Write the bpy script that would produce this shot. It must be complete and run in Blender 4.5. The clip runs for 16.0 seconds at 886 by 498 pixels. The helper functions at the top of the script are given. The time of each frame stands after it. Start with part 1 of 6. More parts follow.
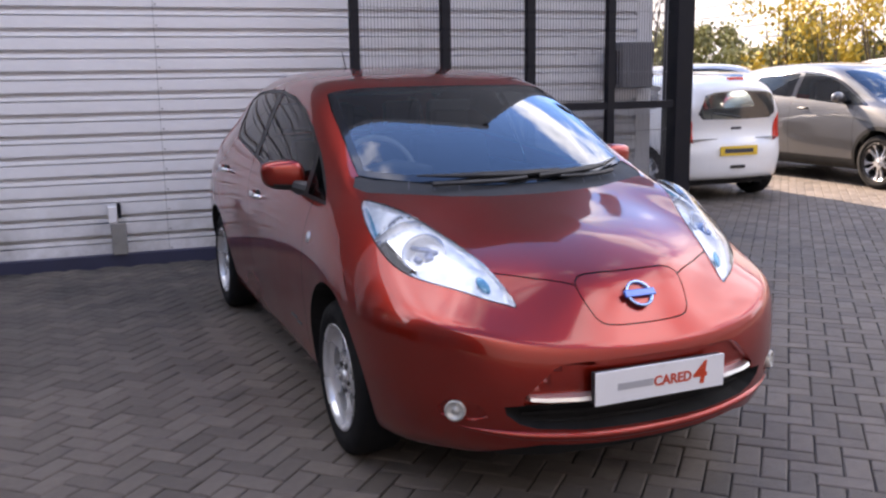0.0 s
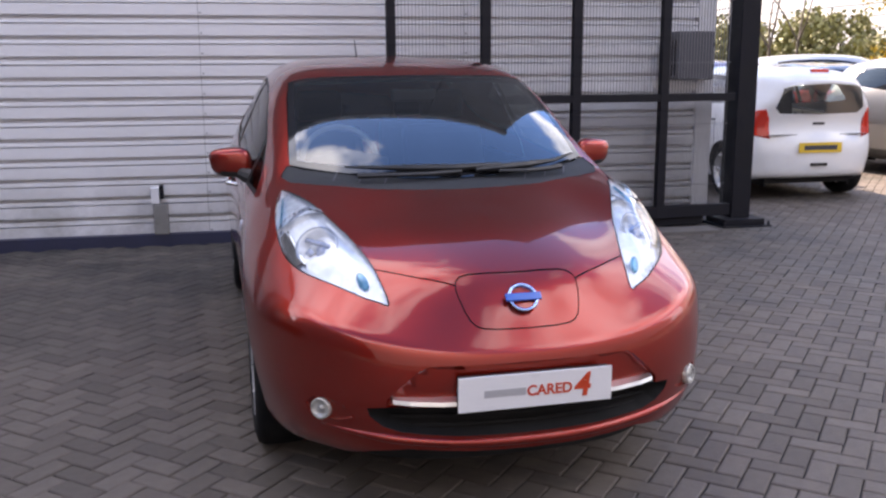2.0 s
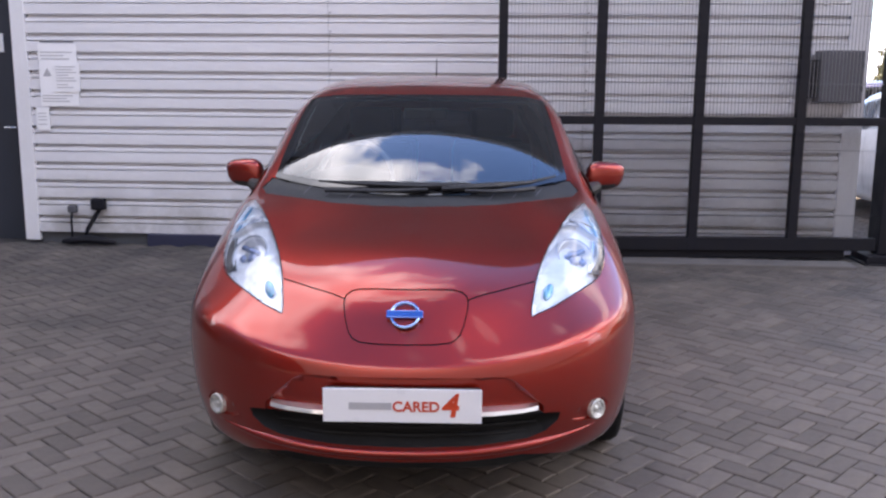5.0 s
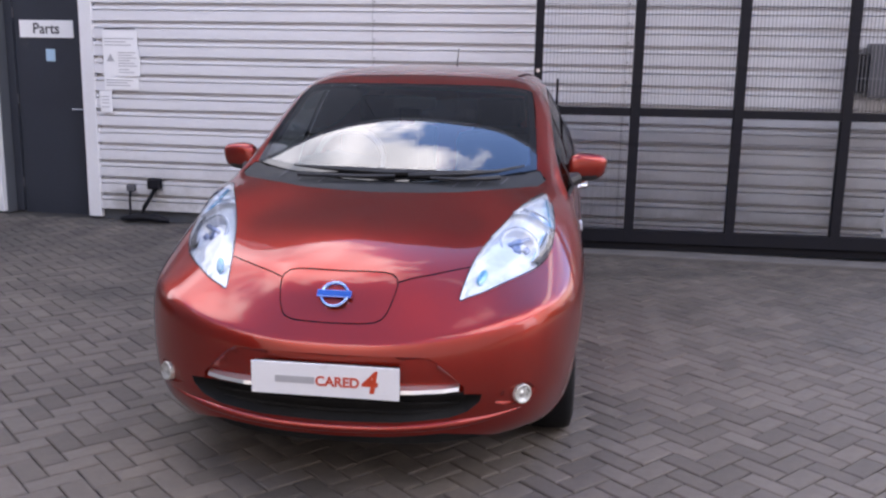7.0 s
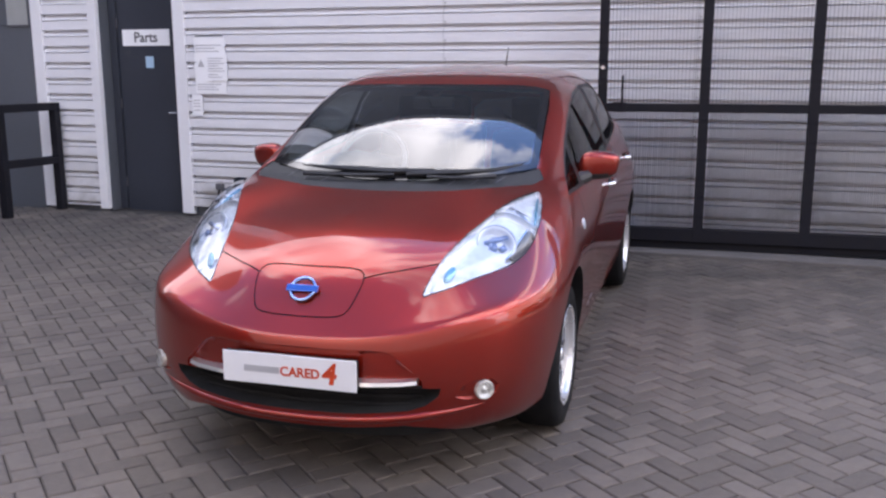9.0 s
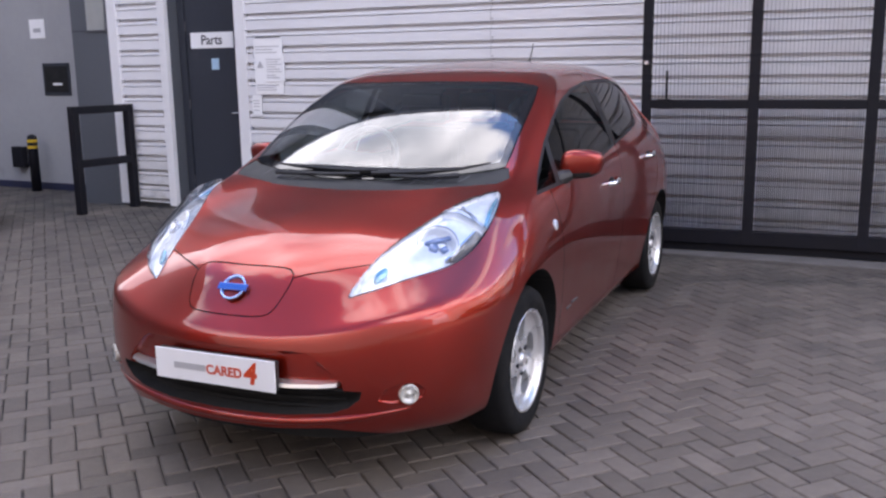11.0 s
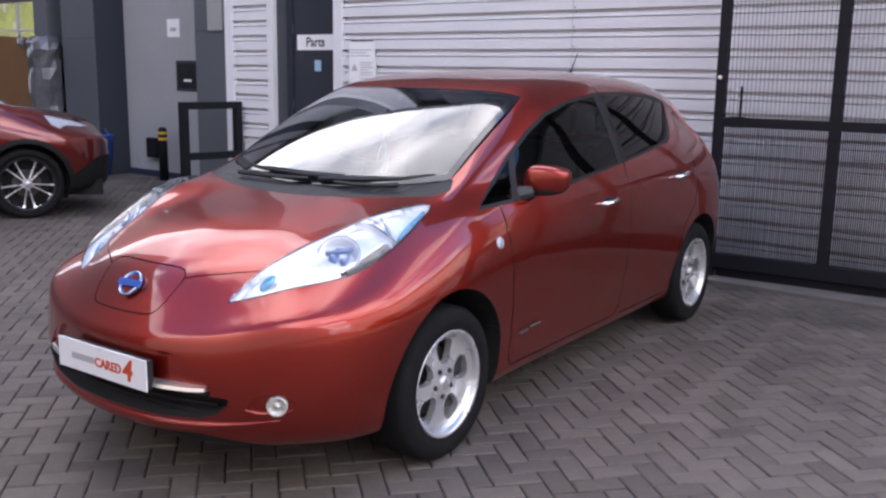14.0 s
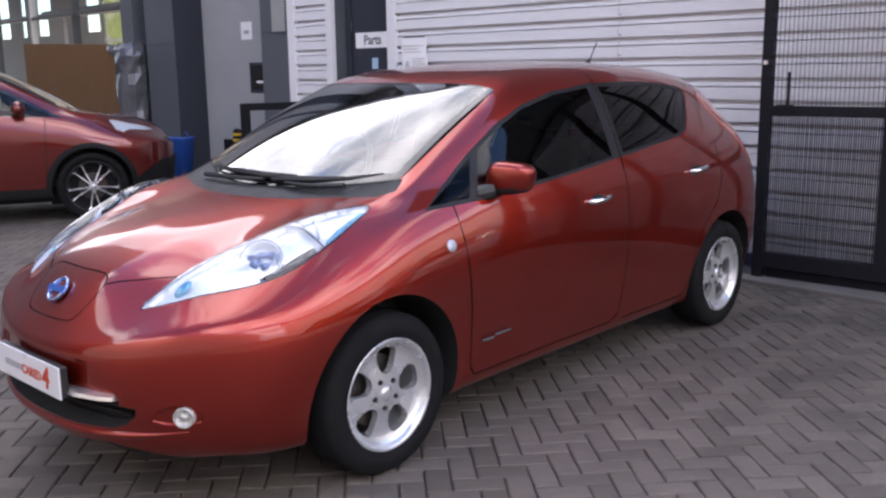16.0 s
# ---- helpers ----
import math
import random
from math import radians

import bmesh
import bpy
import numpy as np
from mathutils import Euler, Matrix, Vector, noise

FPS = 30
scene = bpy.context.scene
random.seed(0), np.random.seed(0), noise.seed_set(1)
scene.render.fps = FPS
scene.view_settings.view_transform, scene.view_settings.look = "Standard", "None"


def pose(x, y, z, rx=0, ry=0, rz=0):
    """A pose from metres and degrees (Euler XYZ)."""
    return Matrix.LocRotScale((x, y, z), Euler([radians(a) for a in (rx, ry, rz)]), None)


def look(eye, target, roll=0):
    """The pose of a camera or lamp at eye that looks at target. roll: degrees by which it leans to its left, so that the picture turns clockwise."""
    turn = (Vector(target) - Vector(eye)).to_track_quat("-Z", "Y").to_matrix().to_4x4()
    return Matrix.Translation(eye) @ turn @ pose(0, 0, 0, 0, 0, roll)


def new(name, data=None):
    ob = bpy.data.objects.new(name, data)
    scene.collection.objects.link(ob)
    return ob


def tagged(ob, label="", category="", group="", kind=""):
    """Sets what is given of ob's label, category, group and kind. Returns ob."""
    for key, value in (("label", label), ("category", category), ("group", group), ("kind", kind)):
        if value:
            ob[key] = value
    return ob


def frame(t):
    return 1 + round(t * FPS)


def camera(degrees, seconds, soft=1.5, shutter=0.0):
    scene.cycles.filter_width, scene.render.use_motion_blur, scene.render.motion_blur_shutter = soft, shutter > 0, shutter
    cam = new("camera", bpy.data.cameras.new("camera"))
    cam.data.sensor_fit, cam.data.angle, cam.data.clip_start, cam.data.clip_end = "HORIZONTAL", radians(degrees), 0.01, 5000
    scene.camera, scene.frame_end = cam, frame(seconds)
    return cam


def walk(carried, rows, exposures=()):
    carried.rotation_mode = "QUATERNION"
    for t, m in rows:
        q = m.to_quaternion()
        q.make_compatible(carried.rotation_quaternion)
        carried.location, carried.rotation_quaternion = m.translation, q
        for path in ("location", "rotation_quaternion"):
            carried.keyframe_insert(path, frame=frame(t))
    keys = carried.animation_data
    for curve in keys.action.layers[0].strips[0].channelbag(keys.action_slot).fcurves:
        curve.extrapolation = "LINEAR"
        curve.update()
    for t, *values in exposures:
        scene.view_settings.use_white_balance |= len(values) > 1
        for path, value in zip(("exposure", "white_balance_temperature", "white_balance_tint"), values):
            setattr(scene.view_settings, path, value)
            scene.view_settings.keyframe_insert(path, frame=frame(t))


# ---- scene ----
cam = camera(51.5, 16.0, soft=2.4)
PATH = [
    (0, (-1.816, -3.453, 1.508), (-1.063, -1.638, 1.138), -0.9),
    (0.5, (-1.6, -3.549, 1.509), (-0.97, -1.691, 1.124), -0.2),
    (1, (-1.414, -3.602, 1.501), (-0.802, -1.739, 1.112), -1.0),
    (1.5, (-1.182, -3.593, 1.509), (-0.63, -1.714, 1.101), -0.1),
    (2, (-0.972, -3.634, 1.51), (-0.494, -1.733, 1.117), -0.3),
    (2.5, (-0.775, -3.743, 1.519), (-0.401, -1.819, 1.124), 0.2),
    (3, (-0.607, -3.749, 1.522), (-0.274, -1.816, 1.131), 0.5),
    (3.5, (-0.4, -3.742, 1.529), (-0.117, -1.803, 1.13), 0.5),
    (4, (-0.22, -3.746, 1.523), (-0.02, -1.796, 1.127), 0.0),
    (4.2, (-0.135, -3.786, 1.525), (0.003, -1.828, 1.14), -0.0),
    (6.5, (0.661, -3.878, 1.549), (0.466, -1.92, 1.192), 1.4),
    (7, (0.79, -3.904, 1.548), (0.53, -1.959, 1.159), 1.1),
    (7.5, (0.957, -3.88, 1.558), (0.627, -1.943, 1.186), -0.5),
    (8, (1.098, -3.874, 1.562), (0.71, -1.95, 1.178), -0.7),
    (8.5, (1.286, -3.89, 1.561), (0.808, -1.988, 1.172), 0.0),
    (9, (1.409, -3.842, 1.561), (0.86, -1.96, 1.167), -0.1),
    (9.5, (1.542, -3.743, 1.55), (0.948, -1.875, 1.155), -0.2),
    (11.8, (2.272, -3.401, 1.544), (1.398, -1.645, 1.156), -0.2),
    (12, (2.326, -3.361, 1.551), (1.447, -1.606, 1.168), 0.4),
    (12.5, (2.491, -3.286, 1.555), (1.547, -1.562, 1.185), 0.4),
    (13, (2.675, -3.222, 1.552), (1.646, -1.547, 1.183), 0.8),
    (13.5, (2.766, -3.07, 1.54), (1.682, -1.43, 1.173), 0.7),
    (14, (2.843, -2.881, 1.539), (1.711, -1.276, 1.161), 0.9),
    (14.5, (2.947, -2.729, 1.538), (1.779, -1.154, 1.146), -0.4),
    (15, (3.094, -2.582, 1.542), (1.86, -1.056, 1.153), -0.3),
    (15.5, (3.176, -2.441, 1.53), (1.913, -0.939, 1.143), -0.7),
    (16, (3.249, -2.281, 1.526), (1.914, -0.843, 1.14), -0.8),
]
walk(cam, [(t, look(eye, target, roll)) for t, eye, target, roll in PATH],
     exposures=[(0.0, 1.93, 8480, 23), (2.0, 1.93, 8480, 23), (4.0, 2.07, 8480, 23), (7.0, 2.23, 8480, 23),
                (9.0, 2.25, 8480, 23), (12.0, 2.19, 8480, 23), (16.0, 2.09, 8480, 23)])

# ---- world, sun ----
SUN_EL, SUN_AZ = 34.0, 10.4           # degrees; azimuth from +y towards -x
world = bpy.data.worlds.new("sky")
scene.world = world
world.use_nodes = True
wn, wl = world.node_tree.nodes, world.node_tree.links
wn.clear()
w_out = wn.new("ShaderNodeOutputWorld")
w_bg = wn.new("ShaderNodeBackground")
w_sky = wn.new("ShaderNodeTexSky")
w_sky.sky_type = 'NISHITA'
w_sky.sun_disc = False
w_sky.sun_elevation = radians(SUN_EL)
w_sky.sun_rotation = radians(-SUN_AZ)
w_sky.air_density, w_sky.dust_density, w_sky.ozone_density = 1.2, 0.7, 6.0
w_tc = wn.new("ShaderNodeTexCoord")
w_map = wn.new("ShaderNodeMapping")
w_map.inputs["Scale"].default_value = (1.0, 1.0, 2.2)
w_map.inputs["Location"].default_value = (4.99, 36.7, 11.0)
w_noise = wn.new("ShaderNodeTexNoise")
w_noise.inputs["Scale"].default_value = 1.5
w_noise.inputs["Detail"].default_value = 7.0
w_noise.inputs["Roughness"].default_value = 0.58
w_ramp = wn.new("ShaderNodeValToRGB")
w_ramp.color_ramp.elements[0].position, w_ramp.color_ramp.elements[1].position = 0.492, 0.560
w_mix = wn.new("ShaderNodeMix")
w_mix.data_type = 'RGBA'
w_fine = wn.new("ShaderNodeTexNoise")
w_fine.inputs["Scale"].default_value, w_fine.inputs["Detail"].default_value = 3.2, 6.0
w_cloud = wn.new("ShaderNodeValToRGB")
w_cloud.color_ramp.elements[0].position, w_cloud.color_ramp.elements[1].position = 0.34, 0.62
w_cloud.color_ramp.elements[0].color, w_cloud.color_ramp.elements[1].color = (0.28, 0.365, 0.50, 1), (0.81, 0.97, 1.22, 1)
w_bright = wn.new("ShaderNodeVectorMath")
w_bright.operation = 'SCALE'
w_bright.inputs["Scale"].default_value = 20.5
wl.new(w_tc.outputs["Generated"], w_map.inputs["Vector"])
wl.new(w_map.outputs["Vector"], w_noise.inputs["Vector"])
w_sep, w_east, w_sum = wn.new("ShaderNodeSeparateXYZ"), wn.new("ShaderNodeMapRange"), wn.new("ShaderNodeMath")
w_east.inputs["From Min"].default_value, w_east.inputs["From Max"].default_value = 0.30, 0.72      # more cloud towards the east
w_east.inputs["To Max"].default_value = 0.085
w_sum.operation = 'ADD'
wl.new(w_tc.outputs["Generated"], w_sep.inputs[0])
wl.new(w_sep.outputs["X"], w_east.inputs["Value"])
wl.new(w_noise.outputs["Fac"], w_sum.inputs[0])
wl.new(w_east.outputs["Result"], w_sum.inputs[1])
wl.new(w_sum.outputs[0], w_ramp.inputs["Fac"])
wl.new(w_map.outputs["Vector"], w_fine.inputs["Vector"])
wl.new(w_fine.outputs["Fac"], w_cloud.inputs["Fac"])
wl.new(w_cloud.outputs["Color"], w_bright.inputs[0])
wl.new(w_bright.outputs[0], w_mix.inputs["B"])
wl.new(w_ramp.outputs["Color"], w_mix.inputs["Factor"])
w_deep = wn.new("ShaderNodeVectorMath")
w_deep.operation = 'MULTIPLY'
w_deep.inputs[1].default_value = (1.12, 1.64, 2.2)
wl.new(w_sky.outputs["Color"], w_deep.inputs[0])
wl.new(w_deep.outputs[0], w_mix.inputs["A"])
wl.new(w_mix.outputs["Result"], w_bg.inputs["Color"])
w_bg.inputs["Strength"].default_value = 0.062
wl.new(w_bg.outputs["Background"], w_out.inputs["Surface"])

sun = new("sun", bpy.data.lights.new("sun", 'SUN'))
sun.data.energy, sun.data.angle, sun.data.color = 5.0, radians(0.5), (1.0, 0.96, 0.89)
_e, _a = radians(SUN_EL), radians(SUN_AZ)
sun.matrix_world = look((-math.sin(_a) * math.cos(_e) * 30, math.cos(_a) * math.cos(_e) * 30, math.sin(_e) * 30), (0, 0, 0))

# ---- materials ----


def material(name, base, rough=0.5, metal=0.0, coat=0.0, vary=0.12, scale=6.0, bump=0.0, bump_scale=80.0, spec=0.5, stain=None, stain_at=0.6, rand=0.0, coat_rough=0.03, grime_shade=None, coat_ior=1.5):
    """A procedural surface: base colour broken up at two scales, fine relief, optional stains and change from piece to piece."""
    m = bpy.data.materials.new(name)
    m.use_nodes = True
    n, l = m.node_tree.nodes, m.node_tree.links
    p = n["Principled BSDF"]
    tc = n.new("ShaderNodeTexCoord")
    big, fine = n.new("ShaderNodeTexNoise"), n.new("ShaderNodeTexNoise")
    for node, sc, d in ((big, scale, 4.0), (fine, scale * 14, 6.0)):
        node.inputs["Scale"].default_value, node.inputs["Detail"].default_value = sc, d
        l.new(tc.outputs["Object"], node.inputs["Vector"])
    add = n.new("ShaderNodeMath")
    add.operation = 'MULTIPLY_ADD'
    add.inputs[1].default_value = 0.45
    l.new(fine.outputs["Fac"], add.inputs[0])
    l.new(big.outputs["Fac"], add.inputs[2])
    rng = n.new("ShaderNodeMapRange")
    rng.inputs["From Min"].default_value, rng.inputs["From Max"].default_value = 0.35, 1.1
    rng.inputs["To Min"].default_value, rng.inputs["To Max"].default_value = 1 - vary, 1 + vary
    l.new(add.outputs[0], rng.inputs["Value"])
    value = rng.outputs["Result"]
    if rand:
        info = n.new("ShaderNodeObjectInfo")
        geo = n.new("ShaderNodeNewGeometry")
        both = n.new("ShaderNodeMath")
        both.operation = 'ADD'
        l.new(info.outputs["Random"], both.inputs[0])
        l.new(geo.outputs["Random Per Island"], both.inputs[1])
        fr = n.new("ShaderNodeMath")
        fr.operation = 'FRACT'
        l.new(both.outputs[0], fr.inputs[0])
        r2 = n.new("ShaderNodeMapRange")
        r2.inputs["To Min"].default_value, r2.inputs["To Max"].default_value = 1 - rand, 1 + rand
        l.new(fr.outputs[0], r2.inputs["Value"])
        mul = n.new("ShaderNodeMath")
        mul.operation = 'MULTIPLY'
        l.new(value, mul.inputs[0])
        l.new(r2.outputs["Result"], mul.inputs[1])
        value = mul.outputs[0]
    hue = n.new("ShaderNodeHueSaturation")
    hue.inputs["Color"].default_value = (*base, 1)
    l.new(value, hue.inputs["Value"])
    colour = hue.outputs["Color"]
    if stain:
        st = n.new("ShaderNodeTexNoise")
        st.inputs["Scale"].default_value, st.inputs["Detail"].default_value, st.inputs["Roughness"].default_value = scale * 0.6, 8.0, 0.65
        l.new(tc.outputs["Object"], st.inputs["Vector"])
        rr = n.new("ShaderNodeMapRange")
        rr.inputs["From Min"].default_value, rr.inputs["From Max"].default_value = stain_at, stain_at + 0.12
        l.new(st.outputs["Fac"], rr.inputs["Value"])
        mx = n.new("ShaderNodeMix")
        mx.data_type = 'RGBA'
        mx.inputs["B"].default_value = (*stain, 1)
        l.new(rr.outputs["Result"], mx.inputs["Factor"])
        l.new(colour, mx.inputs["A"])
        colour = mx.outputs["Result"]
    if grime_shade:                                   # ragged darkening for grime and painted shade: (axis, none at, full at, colour, amount)
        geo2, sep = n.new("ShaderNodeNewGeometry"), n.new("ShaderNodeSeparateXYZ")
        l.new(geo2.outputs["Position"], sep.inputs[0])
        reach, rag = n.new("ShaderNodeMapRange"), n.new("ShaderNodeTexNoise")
        reach.inputs["From Min"].default_value, reach.inputs["From Max"].default_value = grime_shade[1], grime_shade[2]
        l.new(sep.outputs[grime_shade[0]], reach.inputs["Value"])
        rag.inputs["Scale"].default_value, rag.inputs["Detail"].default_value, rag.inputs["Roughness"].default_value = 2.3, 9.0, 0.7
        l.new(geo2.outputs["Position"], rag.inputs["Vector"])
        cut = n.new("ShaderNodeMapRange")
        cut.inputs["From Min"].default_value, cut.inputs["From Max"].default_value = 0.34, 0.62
        cut.inputs["To Max"].default_value = grime_shade[4]
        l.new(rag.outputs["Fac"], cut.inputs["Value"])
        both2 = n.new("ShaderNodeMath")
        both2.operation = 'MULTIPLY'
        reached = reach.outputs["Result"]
        if len(grime_shade) > 5:                      # darkening that stops along a second axis
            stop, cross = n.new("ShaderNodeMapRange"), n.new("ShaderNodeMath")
            stop.inputs["From Min"].default_value, stop.inputs["From Max"].default_value = grime_shade[5][1], grime_shade[5][2]
            l.new(sep.outputs[grime_shade[5][0]], stop.inputs["Value"])
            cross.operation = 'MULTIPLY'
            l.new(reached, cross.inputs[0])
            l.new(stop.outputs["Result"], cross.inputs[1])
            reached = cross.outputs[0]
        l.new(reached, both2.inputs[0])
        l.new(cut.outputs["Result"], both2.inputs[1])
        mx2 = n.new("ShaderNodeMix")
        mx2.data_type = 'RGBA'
        mx2.inputs["B"].default_value = (*grime_shade[3], 1)
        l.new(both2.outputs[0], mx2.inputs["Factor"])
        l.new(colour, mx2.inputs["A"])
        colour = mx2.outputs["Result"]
    l.new(colour, p.inputs["Base Color"])
    rr2 = n.new("ShaderNodeMapRange")
    rr2.inputs["From Min"].default_value, rr2.inputs["From Max"].default_value = 0.3, 0.7
    rr2.inputs["To Min"].default_value, rr2.inputs["To Max"].default_value = max(0.0, rough * 0.85), min(1.0, rough * 1.15)
    l.new(big.outputs["Fac"], rr2.inputs["Value"])
    l.new(rr2.outputs["Result"], p.inputs["Roughness"])
    p.inputs["Metallic"].default_value = metal
    p.inputs["Coat Weight"].default_value = coat
    p.inputs["Coat Roughness"].default_value = coat_rough
    p.inputs["Specular IOR Level"].default_value = spec
    p.inputs["Coat IOR"].default_value = coat_ior
    if bump:
        bn = n.new("ShaderNodeTexNoise")
        bn.inputs["Scale"].default_value, bn.inputs["Detail"].default_value = bump_scale, 5.0
        l.new(tc.outputs["Object"], bn.inputs["Vector"])
        bp = n.new("ShaderNodeBump")
        bp.inputs["Strength"].default_value, bp.inputs["Distance"].default_value = bump, 0.004
        l.new(bn.outputs["Fac"], bp.inputs["Height"])
        l.new(bp.outputs["Normal"], p.inputs["Normal"])
    return m


def glass(name, tint, rough=0.0, faces=2.0):
    """Thin pane: lets tinted light through and mirrors by Fresnel."""
    m = bpy.data.materials.new(name)
    m.use_nodes = True
    n, l = m.node_tree.nodes, m.node_tree.links
    n.clear()
    out, mix = n.new("ShaderNodeOutputMaterial"), n.new("ShaderNodeMixShader")
    clear, gloss, fr = n.new("ShaderNodeBsdfTransparent"), n.new("ShaderNodeBsdfGlossy"), n.new("ShaderNodeLayerWeight")
    clear.inputs["Color"].default_value = (*tint, 1)
    gloss.inputs["Roughness"].default_value = rough
    fr.inputs["Blend"].default_value = 0.5
    steep, base = n.new("ShaderNodeMath"), n.new("ShaderNodeMath")
    steep.operation, base.operation = 'POWER', 'MULTIPLY_ADD'
    steep.inputs[1].default_value = 5.0
    base.inputs[1].default_value, base.inputs[2].default_value = 0.957, 0.043     # alike from both sides
    up = n.new("ShaderNodeMath")
    up.operation = 'MULTIPLY'
    up.use_clamp = True
    up.inputs[1].default_value = faces         # both faces of the pane mirror
    l.new(fr.outputs["Facing"], steep.inputs[0])
    l.new(steep.outputs[0], base.inputs[0])
    l.new(base.outputs[0], up.inputs[0])
    l.new(up.outputs[0], mix.inputs["Fac"])
    l.new(clear.outputs[0], mix.inputs[1])
    l.new(gloss.outputs[0], mix.inputs[2])
    l.new(mix.outputs[0], out.inputs["Surface"])
    return m


def paint(name, base, metal=0.35, rough=0.32, ior=1.66):
    return material(name, base, rough, metal, coat=1.0, vary=0.05, scale=1.5, coat_rough=0.05, coat_ior=ior)


M_RED = paint("red_metallic_paint", (0.32, 0.0160, 0.0065), 0.89, 0.37, 1.57)
M_SUVRED = paint("dark_red_paint", (0.17, 0.010, 0.006), 0.7, 0.34)
M_WHITEP = paint("white_car_paint", (0.78, 0.79, 0.80), 0.0, 0.4)
M_GREYP = paint("grey_metallic_paint", (0.065, 0.066, 0.072), 0.3, 0.36)
M_SILVERP = paint("silver_paint", (0.55, 0.56, 0.57), 0.6, 0.35)
M_BLUEP = paint("blue_violet_paint", (0.03, 0.035, 0.16), 0.3, 0.35)
M_TRIM = material("black_plastic_trim", (0.018, 0.018, 0.02), 0.45, bump=0.15, bump_scale=400)
M_CLADDING = material("black_cladding_plastic", (0.010, 0.010, 0.011), 0.6, spec=0.25, bump=0.15, bump_scale=400)
M_COWL = material("grey_black_plastic", (0.026, 0.027, 0.030), 0.6, spec=0.4, bump=0.2, bump_scale=300)
M_GLOSSBLACK = material("gloss_black", (0.01, 0.01, 0.012), 0.08, coat=0.6)
M_SATINBLACK = material("satin_black_surround", (0.012, 0.012, 0.014), 0.42, spec=0.3)
M_VOID = material("dark_underside", (0.008, 0.008, 0.009), 0.9)
M_TYRE = material("tyre_rubber", (0.008, 0.008, 0.009), 0.85, spec=0.2, bump=0.3, bump_scale=150, scale=9)
M_ALLOY = material("silver_alloy", (0.68, 0.69, 0.71), 0.26, 0.7, vary=0.06)
M_ALLOYDARK = material("dark_alloy", (0.02, 0.02, 0.022), 0.4, 0.4)
M_BRAKE = material("brake_steel", (0.07, 0.066, 0.062), 0.5, 0.7, stain=(0.12, 0.06, 0.03), stain_at=0.55)
M_CHROME = material("chrome", (0.82, 0.83, 0.85), 0.07, 1.0, vary=0.03)
M_LAMP = material("lamp_reflector", (0.74, 0.78, 0.84), 0.18, 0.30, vary=0.25, scale=22, bump=0.6, bump_scale=20)
M_LAMPWHITE = material("pale_lamp_housing", (0.56, 0.60, 0.67), 0.32, 0.25, vary=0.28, scale=22)
M_BAR = material("dark_mesh_steel", (0.04, 0.04, 0.05), 0.55, vary=0.2, scale=6)
M_FOG = material("silvered_fog_lamp", (0.62, 0.60, 0.56), 0.3, 0.5, vary=0.35, scale=40, bump=0.8, bump_scale=60)
M_FILM = material("crumpled_clear_film", (0.13, 0.135, 0.15), 0.22, 0.3, vary=0.4, scale=9, bump=1.0, bump_scale=22)
M_STRIP = material("satin_chrome_strip", (0.62, 0.60, 0.58), 0.32, 0.8, vary=0.05)
M_LAMPGREY = material("grey_lamp_trim", (0.42, 0.46, 0.53), 0.25, 0.5, vary=0.15, scale=20)
M_LAMPDARK = material("dark_lamp_shelf", (0.075, 0.07, 0.07), 0.35, 0.3, vary=0.3, scale=20)
M_SHIELD = material("blue_lamp_shield", (0.17, 0.24, 0.42), 0.22, 0.3, vary=0.4, scale=24, coat=0.5)
M_LAMPBLUE = material("blue_lamp_ring", (0.10, 0.36, 0.52), 0.2, 0.4, vary=0.4, scale=30, coat=0.5)
M_REDLENS = material("red_lens", (0.62, 0.035, 0.02), 0.12, coat=1.0)
M_TAILCLEAR = material("pale_red_lens", (0.50, 0.16, 0.14), 0.14, vary=0.25, scale=22, coat=1.0)
M_QUARTER = glass("quarter_glass", (0.22, 0.24, 0.24), faces=0.3)
M_GLASS = glass("windscreen_glass", (0.57, 0.64, 0.65), faces=3.7)
M_PANE = glass("window_pane", (0.86, 0.89, 0.88), faces=1.3)
M_CLEAR = glass("clear_lens", (0.93, 0.95, 0.97))
M_SIDEGLASS = glass("side_glass", (0.26, 0.29, 0.29), faces=0.9)
M_PRIVACY = glass("privacy_glass", (0.04, 0.043, 0.046), faces=0.9)
M_CABIN = material("dark_cabin_fabric", (0.022, 0.022, 0.025), 0.85, bump=0.3, bump_scale=250)
M_DASH = material("dashboard_plastic", (0.018, 0.018, 0.02), 0.6, bump=0.2, bump_scale=300)
M_LIGHTCABIN = material("pale_grey_cabin_plastic", (0.30, 0.30, 0.30), 0.6)
# blue sky reflection is put into the chrome's own colour
M_BADGE = material("chrome_with_sky_tint", (0.36, 0.52, 0.82), 0.14, 0.9, vary=0.03)
M_BLUE = material("blue_badge_enamel", (0.01, 0.10, 0.42), 0.12, 0.3, coat=1.0)
M_PLATE = material("white_plate_acrylic", (0.80, 0.80, 0.82), 0.3, coat=0.3, vary=0.04)
M_PLATEY = material("yellow_plate", (0.75, 0.48, 0.04), 0.35, coat=0.3, vary=0.04)
M_PRINT = material("red_print", (0.62, 0.06, 0.02), 0.4)
M_PRINTGREY = material("grey_print", (0.42, 0.42, 0.44), 0.4)
M_INK = material("dark_ink", (0.05, 0.05, 0.06), 0.6)
